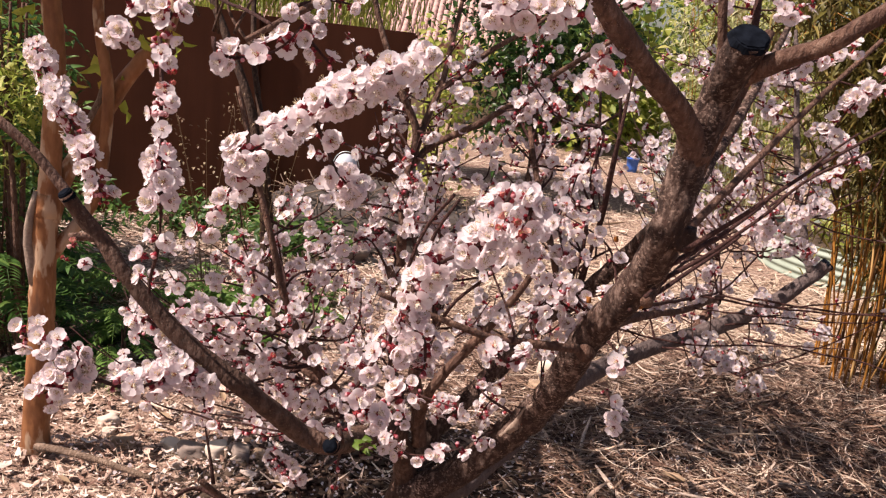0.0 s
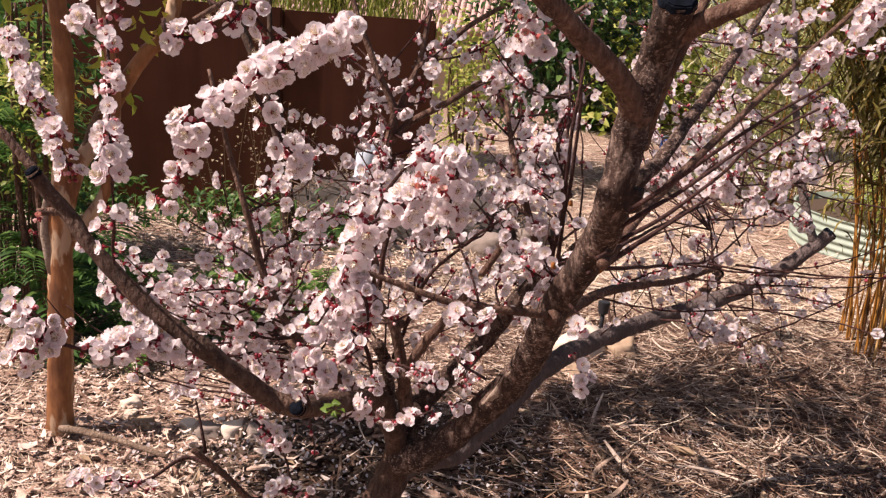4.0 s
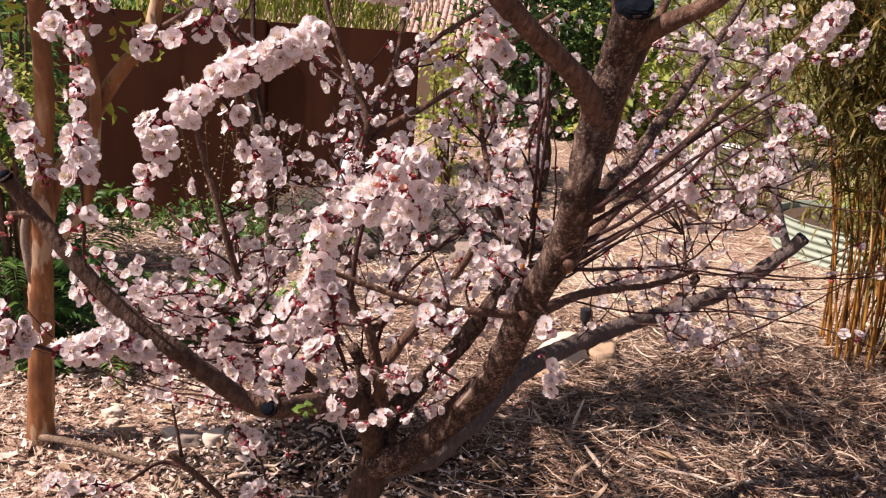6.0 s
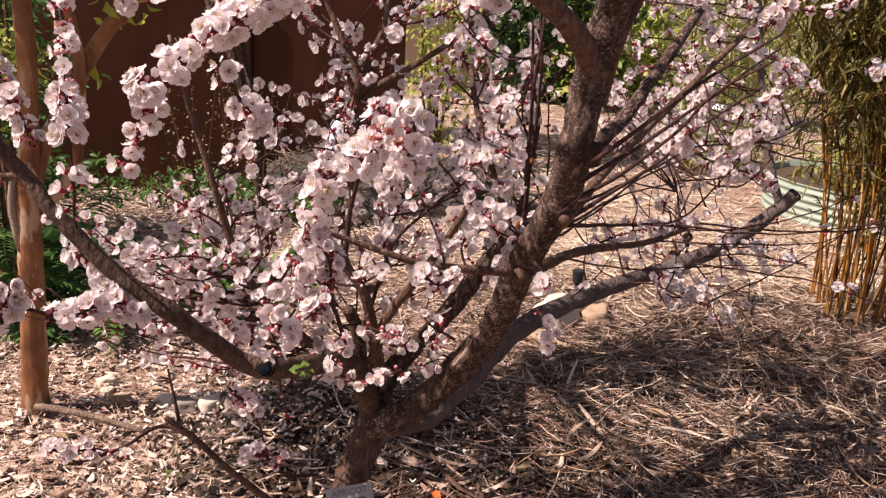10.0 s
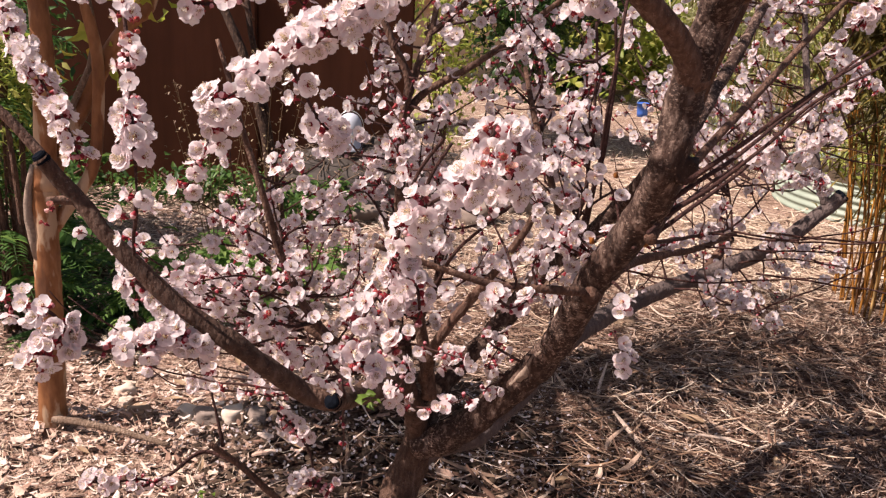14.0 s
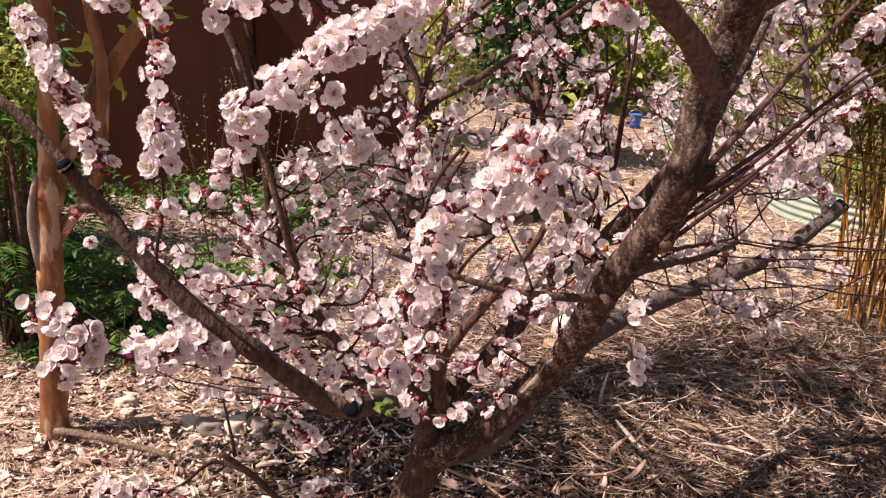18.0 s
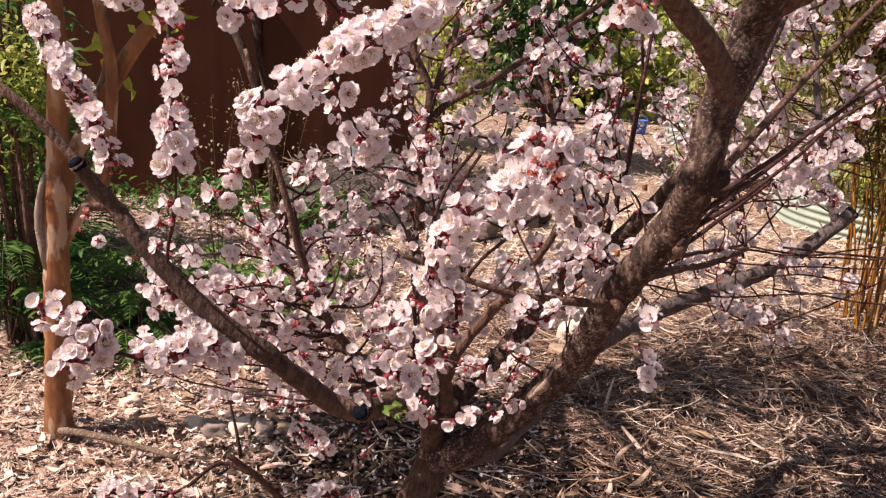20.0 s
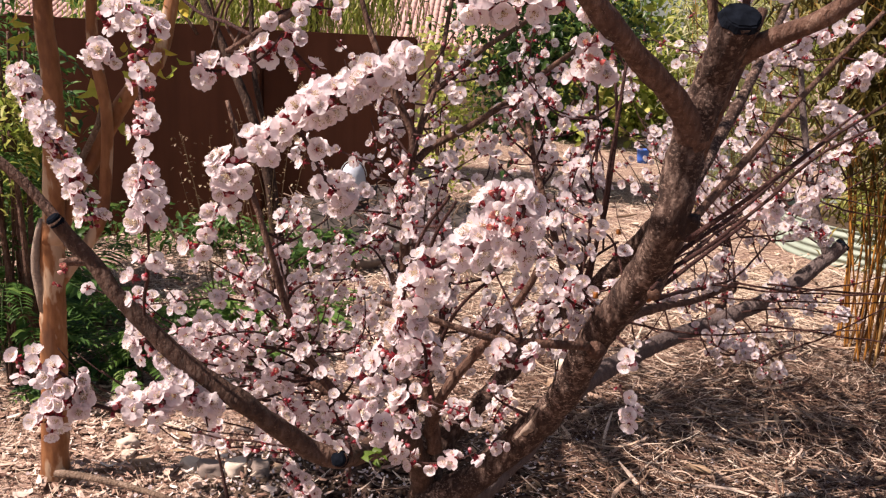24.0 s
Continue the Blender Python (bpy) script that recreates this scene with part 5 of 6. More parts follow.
# ---- trees and shrubs behind ----
def citrus():
    b = (0.75, 9.0, 0.0)
    t = thing("citrus_tree", b, "dense dark green citrus tree on the mulch", "tree")
    wood(t, b, "trunk", [(0.75, 9, -0.05), (0.78, 9, 0.4), (0.72, 9, 0.8), (0.75, 9, 1.4)], 0.06, 0.04, BARK)
    wood(t, b, "limb", [(0.74, 9, 0.6), (1.05, 8.9, 1.0), (1.35, 8.8, 1.5)], 0.035, 0.02, BARK)
    wood(t, b, "limb", [(0.74, 9, 0.7), (0.4, 9, 1.1), (0.1, 9, 1.5)], 0.03, 0.02, BARK)
    rng = random.Random(21)
    s = Soup()
    foliage(s, rng, 4600, (0.75, 9.0, 1.7), (1.1, 0.9, 1.05), [leaf_shape(0.11, 0.055, 0.2, 0.2), leaf_shape(0.09, 0.045, 0.3, 0.3)], 40, 0.2)
    crown(t, b, s, CITRUS_LEAF)


citrus()
shrub((-0.25, 8.0, 0), (0.4, 0.4, 0.75), 900, LIGHT_LEAF, 81, "sunlit yellow-green shrub at the end of the wall", [leaf_shape(0.07, 0.04, 0.2, 0.2)], 20, lift=1.3)


def weeping():
    b = (-1.9, 9.4, 0.0)
    t = thing("weeping_tree", b, "weeping tree with hanging yellow-green foliage behind the wall", "tree")
    wood(t, b, "trunk", [(-1.9, 9.4, -0.05), (-1.85, 9.4, 1.2), (-1.95, 9.4, 2.6), (-1.8, 9.4, 3.6)], 0.11, 0.06, BARK)
    for k, dx in enumerate((-1.1, -0.6, 0.6, 1.2)):
        wood(t, b, "limb", [(-1.9, 9.4, 2.4), (-1.9 + dx * 0.6, 9.35, 3.2), (-1.9 + dx * 1.1, 9.2, 3.4)], 0.04, 0.02, BARK)
    rng = random.Random(31)
    s = Soup()
    v, f = leaf_shape(0.09, 0.018, 0.2, 0.1)
    for k in range(640):
        x, y = rng.uniform(-3.3, -0.95) if k % 4 else rng.uniform(-5, -0.6), rng.uniform(8.9, 9.9)
        top, low = rng.uniform(2.9, 3.7), rng.uniform(1.25, 1.9) + 0.12 * math.sin(x * 5)
        z = top
        while z > low:
            z -= 0.045
            x += rng.gauss(0, 0.006)
            s.add(v, f, None, Matrix.Translation((x, y, z)) @ pose(0, 0, 0, rng.uniform(-130, -60), 0, rng.uniform(0, 360)))
    crown(t, b, s, LIGHT_LEAF, "", "hanging_foliage")


weeping()


def bamboo(at, culms, spread, height, leaves, seed, leaf_low, label, group="", leaf_mat=BAMBOO_LEAF, arching=0):
    rng = random.Random(seed)
    t = thing("bamboo_clump", at, label, "bamboo", group)
    s = Soup()
    shapes = [leaf_shape(0.13, 0.018, 0.2, 0.25), leaf_shape(0.1, 0.015, 0.2, 0.5)]
    meshes = []
    for k in range(9):
        h = height * rng.uniform(0.85, 1.1)
        lean = rng.uniform(0.0, 0.4)
        line = np.array([(lean * (max(z, 0) / h) ** 2.2, 0.035 * math.sin(z * (1.2 + 0.2 * k) + k * 2) - 0.035 * math.sin(k * 2), z) for z in np.linspace(-0.04, h, 44)])
        r = np.linspace(rng.uniform(0.004, 0.0095), 0.003, 44)
        r[::5] *= 1.22
        v, f = tube(line, r, 8)
        meshes.append((mesh_of("culm", v, f, [CULM]), line))
    for k in range(culms):
        a, d = rng.uniform(0, 6.28), math.sqrt(rng.random())
        x, y = math.cos(a) * spread[0] * d, math.sin(a) * spread[1] * d
        me, line = meshes[rng.randrange(9)]
        m = pose(x, y, 0, 0, 0, math.degrees(a) + rng.gauss(0, 50)) @ pose(0, 0, 0, rng.gauss(0, 5.5), rng.gauss(0, 5.5), 0) @ Matrix.Diagonal((1, 1, rng.uniform(0.8, 1.1), 1)) @ Matrix.Scale(rng.uniform(0.6, 1.2), 4)
        ob = part("culm", me, None, t)
        ob.matrix_local = m
        for j in range(int(leaves / culms)):
            i = rng.randint(int(44 * leaf_low), 43)
            p = m @ Vector(line[i]) + Vector((rng.gauss(0, 0.13), rng.gauss(0, 0.13), rng.gauss(-0.03, 0.1)))
            v, f = shapes[rng.randrange(2)]
            s.add(v, f, None, Matrix.Translation(p) @ pose(0, 0, 0, 0, 0, rng.uniform(0, 360)) @ pose(0, 0, 0, rng.gauss(-22, 34), rng.gauss(0, 30), 0))
    # culms that arch over towards the garden, with drooping leaf sprays
    for k in range(arching):
        h, lean = rng.uniform(2.1, 2.9), rng.uniform(0.4, 1.15)
        x, y = rng.uniform(-0.9, 0.3) * spread[0], rng.uniform(-1, 1) * spread[1]
        yaw = rng.gauss(0, 0.5)
        line = np.array([(x - lean * math.cos(yaw) * (max(z, 0) / h) ** 2.4, y + lean * math.sin(yaw) * (max(z, 0) / h) ** 2.4, z - 0.25 * (max(z, 0) / h) ** 5) for z in np.linspace(-0.04, h, 40)])
        r = np.linspace(0.007, 0.002, 40)
        r[::5] *= 1.2
        v, f = tube(line, r, 7)
        part("culm", mesh_of("culm", v, f, [CULM]), None, t)
        for j in range(150):
            q = Vector(line[rng.randint(20, 39)]) + Vector((rng.gauss(0, 0.1), rng.gauss(0, 0.12), rng.gauss(-0.05, 0.1)))
            v, f = shapes[rng.randrange(2)]
            s.add(v, f, None, Matrix.Translation(q) @ pose(0, 0, 0, 0, 0, rng.uniform(0, 360)) @ pose(0, 0, 0, rng.gauss(-38, 26), rng.gauss(0, 30), 0))
    tagged(part("foliage", s.mesh("foliage", [leaf_mat]), None, t), kind="stuff")


bamboo((2.76, 4.35, 0), 108, (0.56, 0.36), 3.0, 5200, 41, 0.36, "clump of golden bamboo canes with olive leaves", "bamboo", OLIVE_LEAF, 30)
bamboo((3.3, 5.3, 0), 30, (0.5, 0.5), 3.2, 6000, 42, 0.2, "leafy bamboo clump beside the raised bed", "bamboo", OLIVE_LEAF)
bamboo((2.75, 8.6, 0), 30, (0.6, 0.5), 3.2, 6000, 43, 0.1, "leafy yellow-green bamboo behind the raised bed", "bamboo", HAZE_LEAF)
bamboo((4.6, 8.6, 0), 26, (0.8, 0.7), 3.4, 6000, 44, 0.1, "leafy yellow-green bamboo behind the raised bed", "bamboo", HAZE_LEAF)


def background_trees():
    big = [leaf_shape(0.2, 0.1, 0.2, 0.2)]
    spec = [(-0.6, 19, 2.2, 1.3, CITRUS_LEAF), (2.2, 20, 2.4, 1.5, LIGHT_LEAF), (4.6, 18, 2.0, 1.4, CITRUS_LEAF), (6.6, 17, 2.3, 1.6, LIGHT_LEAF), (9.0, 16, 2.2, 1.5, FERN_LEAF),
            (1.6, 14.5, 1.0, 0.9, FERN_LEAF), (3.0, 15.5, 1.5, 1.1, LIGHT_LEAF), (2.3, 17, 2.4, 1.2, CITRUS_LEAF), (-5.5, 13, 2.6, 1.2, FERN_LEAF), (11.5, 13, 2.4, 1.8, FERN_LEAF), (1.9, 13.5, 3.2, 1.0, LIGHT_LEAF), (3.9, 13, 3.4, 1.2, LIGHT_LEAF), (0.2, 22, 5, 2.2, FERN_LEAF), (4, 24, 5.5, 2.6, FERN_LEAF), (8, 22, 5.5, 2.6, LIGHT_LEAF)]
    for k, (x, y, z, r, mat) in enumerate(spec):
        shrub((x, y, 0), (r, r * 0.8, z * 0.6), 1500, mat, 90 + k, "leafy green garden tree beyond the citrus tree", big, 30, 5, "garden_tree", "tree", 1.0)


background_trees()


# ---- raised beds ----
def round_bed(at, r, h, mat, ribs, label):
    t = thing("raised_bed", at, label, "raised bed", "raised beds")
    prof = []
    for k in range(ribs * 8 + 1):
        z = h * k / (ribs * 8)
        prof.append((r + 0.009 * math.sin(2 * math.pi * ribs * k / (ribs * 8)), z))
    prof += [(r + 0.012, h + 0.012), (r - 0.012, h + 0.012), (r - 0.02, h * 0.3)]
    n = 64
    v = [(p * math.cos(2 * math.pi * i / n), p * math.sin(2 * math.pi * i / n), z) for p, z in prof for i in range(n)]
    f = [(j * n + i, j * n + (i + 1) % n, (j + 1) * n + (i + 1) % n, (j + 1) * n + i) for j in range(len(prof) - 1) for i in range(n)]
    part("wall", mesh_of("wall", v, f, [mat]), None, t, "horizontally corrugated steel wall")
    bm = bmesh.new()
    bmesh.ops.create_circle(bm, cap_ends=True, segments=40, radius=r - 0.015)
    bm.transform(Matrix.Translation((0, 0, h * 0.85)))
    part("soil", bm, SOIL, t)


round_bed((3.68, 7.05, 0), 0.92, 0.31, GALV_GREEN, 5, "round corrugated steel raised bed, pale green")
shrub((3.6, 7.0, 0.27), (0.6, 0.55, 0.2), 900, LIGHT_LEAF, 170, "leafy green herbs growing in the raised bed", [leaf_shape(0.07, 0.03, 0.2, 0.3)], 20, 4, "herbs", "plants")
round_bed((3.15, 11.2, 0), 0.5, 0.42, GALV, 5, "round galvanised stock tank used as a planter")


# ---- stones and clutter ----
def stone(at, r, mat, seed, label):
    bm = lump(r[0], r[1], r[2], seed)
    ob = part("stone", bm, mat, None)
    ob.data.polygons.foreach_set("use_smooth", [True] * len(ob.data.polygons))
    ob.matrix_world = pose(at[0], at[1], r[2] * 0.5, seed * 13 % 24 - 12, seed * 29 % 24 - 12, seed * 50)
    tagged(ob, label, "stone", "stones")


stone((0.68, 3.86), (0.13, 0.09, 0.1), STONE_W, 1, "pale whitish stone on the mulch")
stone((0.905, 3.93), (0.085, 0.07, 0.07), STONE_B, 2, "tan angular stone on the mulch")
stone((0.58, 3.66), (0.11, 0.07, 0.035), STONE_B, 3, "flat tan stone half sunk in the mulch")
for i, (x, y, r) in enumerate(((-0.93, 2.71, 0.045), (-0.85, 2.69, 0.055), (-0.76, 2.71, 0.055), (-0.67, 2.71, 0.05), (-0.59, 2.73, 0.04), (-1.24, 2.84, 0.04), (-1.2, 2.76, 0.03), (-0.88, 2.6, 0.03), (-1.12, 2.7, 0.04))):
    stone((x, y), (r, r * 0.75, r * 0.62), (STONE_W, STONE_D, STONE_W, STONE_D, STONE_B, STONE_W, STONE_W, STONE_W, STONE_B)[i], 10 + i, "small grey-tan stone in a row on the chips" if i < 5 else "small pale stone on the wood chips")


def stick(pts, r, label):
    line = curve_points(pts, 0.03)
    for i in range(len(line)):
        line[i] += 0.006 * np.array(noise.noise_vector(Vector(line[i] * 12)))
    b = np.array(line[0])
    v, f = tube(line - b, np.linspace(r, r * 0.6, len(line)), 9, 0.12)
    ob = new("stick", mesh_of("stick", v, f, [STICK]))
    ob.location = b
    tagged(ob, label, "stick", "fallen sticks")


stick([(-1.37, 2.54, 0.045), (-1.15, 2.49, 0.06), (-0.9, 2.42, 0.05)], 0.015, "dead pale brown stick lying on the wood chips")
stick([(-0.74, 2.9, 0.03), (-0.725, 2.72, 0.035), (-0.69, 2.58, 0.03)], 0.008, "thin pale upright twig lying among stones")
stick([(0.62, 3.32, 0.03), (0.95, 3.2, 0.035), (1.35, 3.02, 0.03)], 0.011, "dark weathered stick on the straw")
stick([(0.45, 3.05, 0.03), (0.75, 3.06, 0.03), (1.05, 2.98, 0.03)], 0.008, "thin grey stick on the straw")


def chip_mesh(seed):
    """A split piece of pale wood with ragged ends."""
    rng = random.Random(seed)
    l, w, h = rng.uniform(0.03, 0.062), rng.uniform(0.01, 0.02), rng.uniform(0.004, 0.009)
    v = []
    for i in range(4):
        x = l * (i / 3 - 0.5) + rng.gauss(0, 0.002)
        half = w * (0.5 if 0 < i < 3 else 0.32) * rng.uniform(0.8, 1.2)
        lift = 0.006 * math.sin(i * 1.3 + seed)
        v += [(x, -half, lift), (x + rng.gauss(0, 0.003), half, lift), (x, half * 0.7, lift + h), (x, -half * 0.8, lift + h * rng.uniform(0.7, 1.2))]
    f = [(3, 2, 1, 0), (12, 13, 14, 15)]
    for i in range(3):
        for k in range(4):
            a, b = i * 4 + k, i * 4 + (k + 1) % 4
            f.append((a, b, b + 4, a + 4))
    return mesh_of("wood_chip", v, f, [CHIP_WOOD], smooth=False)


def loose_chips():
    rng = random.Random(404)
    kinds = [chip_mesh(k) for k in range(9)]
    for k in range(110):
        x, y = rng.uniform(-1.65, -0.15), 2.25 + 1.1 * rng.random() ** 1.2
        if math.hypot(x, y - 2.4) < 0.55:
            continue
        ob = new("wood_chip", kinds[k % 9])
        ob.matrix_world = pose(x, y, ground_z(x, y) + rng.uniform(0.018, 0.034), rng.gauss(0, 14), rng.gauss(0, 10), rng.uniform(0, 360))
        tagged(ob, "chunky pale pinkish wood chip lying on the mulch", "wood chip", "loose wood chips")
    stalk = [mesh_of("straw_stalk", *strip(l, w, b, 0.02, 6), [STALK]) for l, w, b in ((0.26, 0.009, 0.05), (0.33, 0.007, -0.07), (0.2, 0.012, 0.03), (0.29, 0.006, 0.1))]
    for k in range(90):
        x, y = rng.uniform(0.45, 2.4), 2.35 + 1.5 * rng.random() ** 1.2
        ob = new("straw_stalk", stalk[k % 4])
        ob.matrix_world = pose(x, y, ground_z(x, y) + rng.uniform(0.035, 0.06), rng.gauss(0, 12), rng.gauss(0, 5), rng.gauss(-10, 45))
        tagged(ob, "flat tan straw blade lying on top of the mulch", "straw", "loose straw blades")


loose_chips()


def plant_label():
    b = (-0.04, 1.735, 0.0)
    t = thing("plant_label", b, "white handwritten plant label on a short stake by the trunk", "plant label")
    turn = Matrix.Translation((0, 0, 0.33)) @ pose(0, 0, 0, 62, 0, 3) @ pose(0, 0, 0, 0, 0, 13)
    bm = box(-0.062, 0.062, -0.024, 0.024, -0.001, 0.001, 0.0006)
    bm.transform(turn)
    plate = part("plate", bm, LABEL, t, "weathered white label plate")
    cu = bpy.data.curves.new("writing", "FONT")
    cu.body, cu.size, cu.extrude, cu.align_x = "APRICOT", 0.023, 0.0002, "CENTER"
    tmp = new("writing", cu)
    me = bpy.data.meshes.new_from_object(tmp.evaluated_get(bpy.context.evaluated_depsgraph_get()))
    bpy.data.objects.remove(tmp)
    me.transform(turn @ Matrix.Translation((0, 0.001, 0.0016)))
    me.materials.clear()
    me.materials.append(INK)
    part("writing", me, None, plate, "dark handwritten capitals")
    for x, w in ((-0.03, 0.02), (0.0, 0.014), (0.028, 0.022)):
        bm = box(x - w / 2, x + w / 2, -0.0165, -0.0095, 0.001, 0.0016, 0)
        bm.transform(turn)
        part("writing_line", bm, INK, plate)
    wood(t, (0, 0, 0), "stake", [(0, 0.012, -0.06), (0, 0.008, 0.15), (0, 0.003, 0.32)], 0.004, 0.004, STICK, "thin stake")


plant_label()


def dry_leaves():
    rng = random.Random(77)
    spots = [(1.09, 2.88, 0.13), (1.22, 2.8, 0.1), (1.3, 2.86, 0.09), (0.75, 2.5, 0.07), (0.4, 2.7, 0.06), (-0.55, 2.95, 0.08), (-0.85, 3.1, 0.08), (-1.0, 2.9, 0.07), (-0.45, 2.5, 0.06), (0.95, 3.3, 0.07), (1.5, 3.4, 0.08), (1.7, 2.9, 0.09), (0.15, 2.9, 0.06), (-0.2, 3.2, 0.07), (0.16, 2.26, 0.09), (-0.75, 2.3, 0.07), (-0.62, 2.24, 0.06), (-1.15, 2.36, 0.06), (-1.05, 2.78, 0.07), (0.7, 2.75, 0.1), (0.5, 2.45, 0.08), (1.25, 2.55, 0.09)]
    for x, y, l in spots:
        v, f = leaf_shape(l, l * 0.34, 0.4, -0.15)
        ob = new("dry_leaf", mesh_of("dry_leaf", v, f, [DRY_LEAF]))
        ob.matrix_world = pose(x, y, ground_z(x, y) + 0.03, rng.gauss(4, 5), rng.gauss(0, 12), rng.uniform(0, 360))
        red = (x, y) == (0.16, 2.26)
        if red:
            ob.data.materials[0] = RED_LEAF
        tagged(ob, "bright orange-red fallen leaf beside the trunk" if red else "curled tan dry leaf lying on the mulch", "leaf", "fallen leaves")
    s = Soup()
    for k in range(1500):
        x, y = 0.2 + rng.gauss(0, 0.75), 2.35 + abs(rng.gauss(0, 0.6))
        v, f = PETALS[rng.randrange(6)]
        s.add(v, f, None, pose(x, y, ground_z(x, y) + rng.uniform(0.015, 0.04), rng.gauss(0, 30), rng.gauss(0, 30), rng.uniform(0, 360)) @ Matrix.Scale(rng.uniform(0.6, 1.0), 4))
    tagged(new("fallen_petals", s.mesh("fallen_petals", [PETAL_J])), "white fallen petals scattered on the mulch", "petals", kind="stuff")


dry_leaves()


# a few young leaves on the apricot
def young_leaves():
    rng = random.Random(91)
    for at, n, size in (((-0.083, 1.28, 0.905), 7, 0.027), ((-0.06, 1.28, 0.91), 3, 0.022), ((-0.62, 1.95, 0.2), 3, 0.03), ((0.19, 1.05, 1.66), 3, 0.022)):
        for k in range(n):
            v, f = leaf_shape(size * rng.uniform(0.7, 1.2), size * 0.55, 0.25, 0.3)
            ob = part("leaf", mesh_of("leaf", v, f, [YOUNG_LEAF]), None, tree, "fresh green young leaf")
            ob.matrix_local = Matrix.Translation(Vector(at) - BASE + Vector((rng.gauss(0, 0.012), rng.gauss(0, 0.01), rng.gauss(0, 0.006)))) @ pose(0, 0, 0, rng.uniform(-30, 40), rng.gauss(0, 25), rng.uniform(0, 360))


young_leaves()


def pot(at, r, h, mat, label, name="bucket", cat="bucket"):
    t = thing(name, at, label, cat)
    prof = [(0.0, 0.0), (r * 0.8, 0.0), (r * 0.86, h * 0.3), (r, h * 0.94), (r * 1.06, h * 0.94), (r * 1.06, h), (r * 0.95, h), (r * 0.8, h * 0.15), (0, h * 0.15)]
    n = 28
    v = [(p * math.cos(2 * math.pi * i / n), p * math.sin(2 * math.pi * i / n), z) for p, z in prof for i in range(n)]
    f = [(j * n + i, j * n + (i + 1) % n, (j + 1) * n + (i + 1) % n, (j + 1) * n + i) for j in range(len(prof) - 1) for i in range(n)]
    part("body", mesh_of("body", v, f, [mat]), None, t)
    line = np.array([(r * 1.05 * math.cos(a), 0, h * 0.9 + r * 0.9 * math.sin(a)) for a in np.linspace(0, math.pi, 14)])
    hv, hf = tube(line, [0.004] * 14, 6)
    part("handle", mesh_of("handle", hv, hf, [GALV]), None, t, "wire handle")


pot((2.45, 11.9, 0), 0.09, 0.2, BLUE_P, "blue plastic bucket standing far back on the mulch")


def compost_heap():
    b = (-0.45, 6.1, 0.0)
    t = thing("compost_heap", b, "low dark heap of soil and twigs at the wall foot", "heap")
    bm = bmesh.new()
    bmesh.ops.create_icosphere(bm, subdivisions=5, radius=1)
    for v in bm.verts:
        q = v.co.copy()
        d = 1 + 0.16 * noise.noise(q * 2.2) + 0.07 * noise.noise(q * 7) + 0.05 * noise.noise(q * 19)
        v.co = Vector((q.x * 1.05 * d, q.y * 0.36 * d, max(-0.1, (0.46 - 0.1 * q.x) * q.z * d)))
    ob = part("mound", bm, HEAP, t, "dark grey crumbly soil")
    rng = random.Random(131)
    s = Soup()
    for k in range(420):
        a, u = rng.uniform(0, 6.28), rng.random() ** 0.5
        x, y = math.cos(a) * u * 1.1, math.sin(a) * u * 0.4
        z = (0.46 - 0.1 * x) * math.sqrt(max(0.0, 1 - u * u)) + rng.uniform(-0.02, 0.05)
        l = rng.uniform(0.06, 0.3)
        line = np.array([(0, -l / 2, 0), (rng.gauss(0, 0.02), 0, rng.gauss(0, 0.02)), (0, l / 2, 0)])
        v, f = tube(line, [rng.uniform(0.002, 0.005)] * 3, 5)
        s.add(v, f, None, pose(x, y, z, rng.gauss(0, 25), 0, rng.uniform(0, 360)))
    tagged(part("twig_litter", s.mesh("twig_litter", [STICK]), None, t, "dry grey twigs"), kind="stuff")
    for i, (x, y, r, h) in enumerate(((-1.25, 5.9, 0.16, 0.11), (-0.7, 5.62, 0.13, 0.08), (0.12, 5.66, 0.15, 0.1), (0.45, 6.0, 0.14, 0.11))):
        stone((x, y), (r, r * 0.8, h), STONE_D, 30 + i, "rough dark grey rock at the foot of the wall")


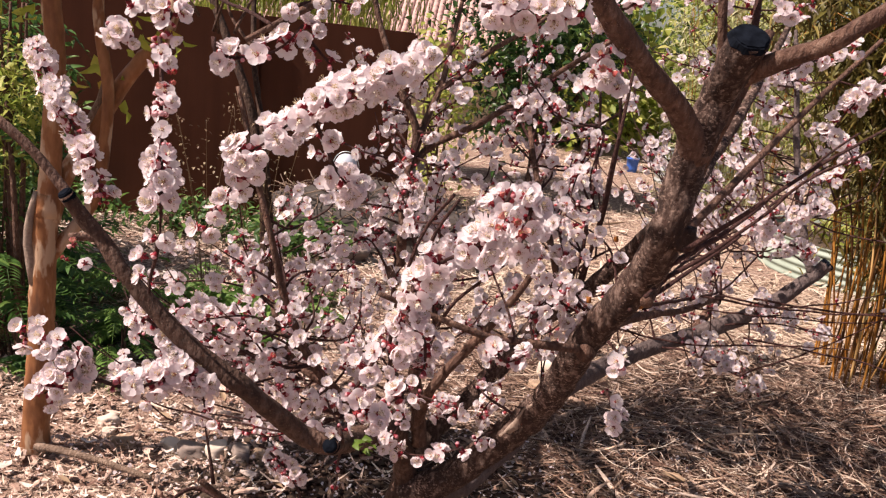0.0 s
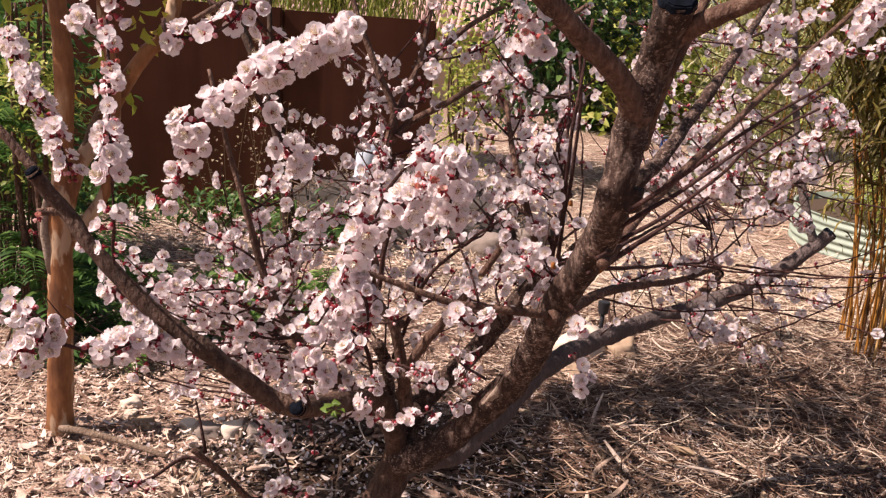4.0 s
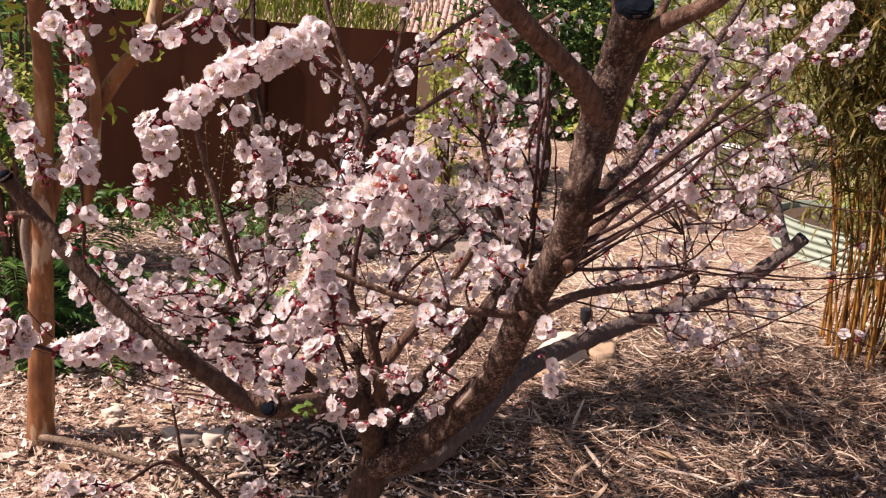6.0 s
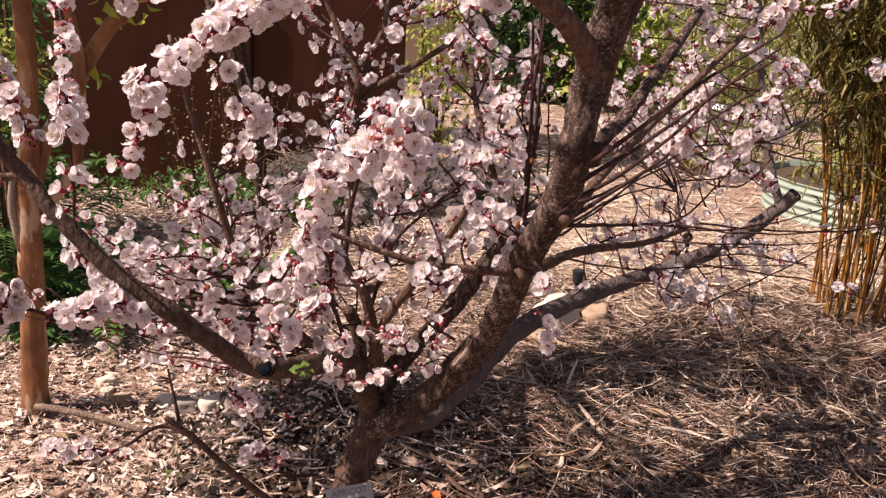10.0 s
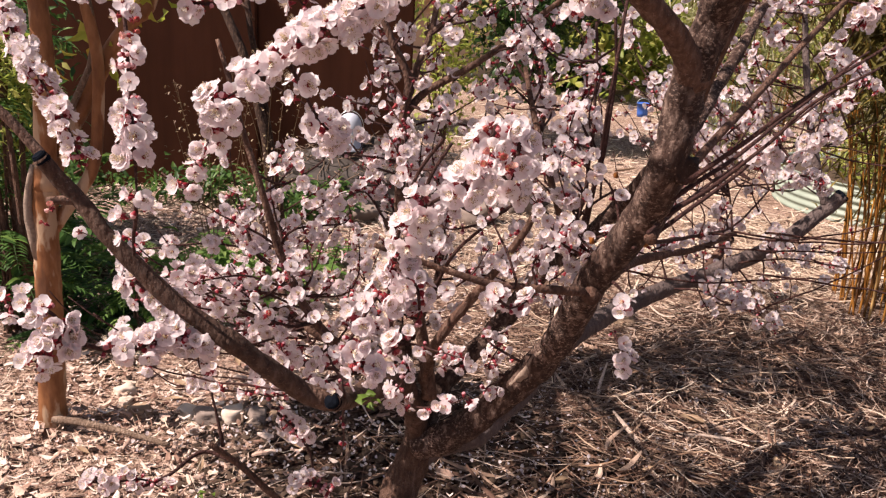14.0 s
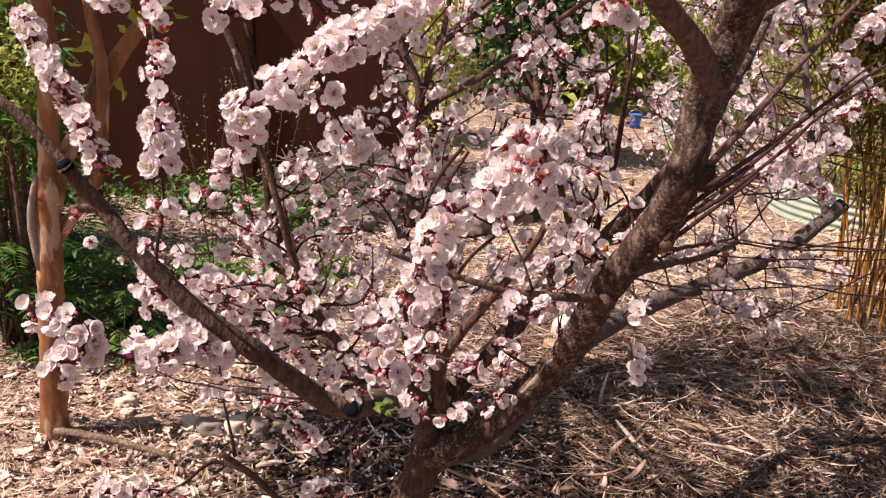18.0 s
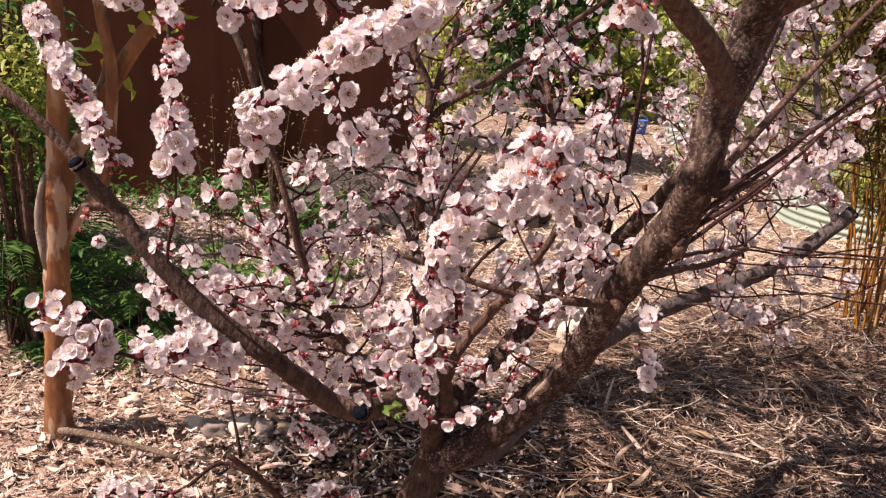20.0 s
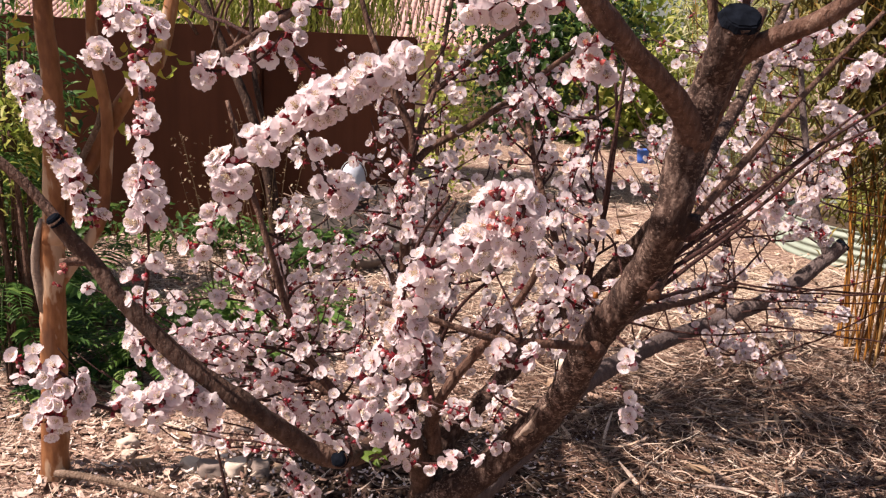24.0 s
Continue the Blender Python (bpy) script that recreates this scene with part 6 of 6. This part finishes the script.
compost_heap()
t_jug = thing("white_tub", (-0.85, 6.0, 0.42), "upturned pale bluish plastic tub on the dark heap", "tub")
prof = [(0.108, 0.0), (0.108, 0.02), (0.1, 0.024), (0.096, 0.1), (0.09, 0.17), (0.078, 0.22), (0.055, 0.255), (0.025, 0.27), (0.001, 0.273)]
part("body", mesh_of("body", [(p * math.cos(k * math.pi / 16), p * math.sin(k * math.pi / 16), z) for p, z in prof for k in range(32)],
     [(q * 32 + k, q * 32 + (k + 1) % 32, q * 32 + 32 + (k + 1) % 32, q * 32 + 32 + k) for q in range(8) for k in range(32)], [WHITE_P]), None, t_jug)
hv, hf = tube(np.array([(0.1 * math.cos(a), 0.0, 0.17 + 0.12 * math.sin(a)) for a in np.linspace(0, math.pi, 16)]), [0.003] * 16, 6)
part("handle", mesh_of("handle", hv, hf, [GALV]), None, t_jug, "thin wire handle")


def irrigation_stake():
    b = (0.806, 4.13, 0.0)
    t = thing("sprinkler", b, "small black garden sprinkler head on a riser by the stones", "sprinkler")
    wood(t, (0, 0, 0), "riser", [(0, 0, -0.05), (0, 0, 0.06), (0, 0, 0.17)], 0.012, 0.012, BLACK_P)
    bm = bmesh.new()
    bmesh.ops.create_cone(bm, cap_ends=True, segments=20, radius1=0.026, radius2=0.034, depth=0.07)
    bmesh.ops.bevel(bm, geom=list(bm.edges), offset=0.004, segments=2, affect="EDGES")
    bm.transform(Matrix.Translation((0, 0, 0.2)))
    part("head", bm, BLACK_P, t)


irrigation_stake()


def faded_cluster(at, n, spread, seed):
    rng = random.Random(seed)
    for k in range(n):
        s = Soup()
        v, f = PETALS[k % 6]
        for i in range(5):
            s.add(v * np.array((0.55, 0.8, 1)), f, [0] * len(f), pose(0, 0, 0, 0, 0, 72 * i) @ pose(0, 0, 0, 48))
        cv, cf, cs = CORES[k % 3]
        s.add(cv, cf, [q + 1 for q in cs])
        ob = part("faded_blossom", s.mesh("faded_blossom", [FADED, CALYX, STAMEN, ANTHER]), None, tree, "withering salmon-red blossom")
        p = Vector(at) + Vector((rng.gauss(0, spread), rng.gauss(0, spread * 0.6), rng.gauss(0, spread)))
        d = Vector((rng.gauss(0, 1), rng.gauss(-0.6, 0.6), rng.gauss(0.2, 0.8)))
        ob.matrix_local = Matrix.Translation(-BASE) @ turned(p, d, 30, rng.uniform(0.55, 0.85))


faded_cluster((0.114, 0.922, 1.445), 5, 0.011, 0)
faded_cluster((0.128, 0.929, 1.419), 2, 0.008, 1)
faded_cluster((0.224, 1.091, 1.630), 5, 0.013, 2)
faded_cluster((-0.351, 1.021, 1.556), 3, 0.012, 3)
faded_cluster((-0.246, 1.257, 1.071), 2, 0.012, 4)
faded_cluster((-0.487, 1.075, 1.280), 3, 0.014, 5)
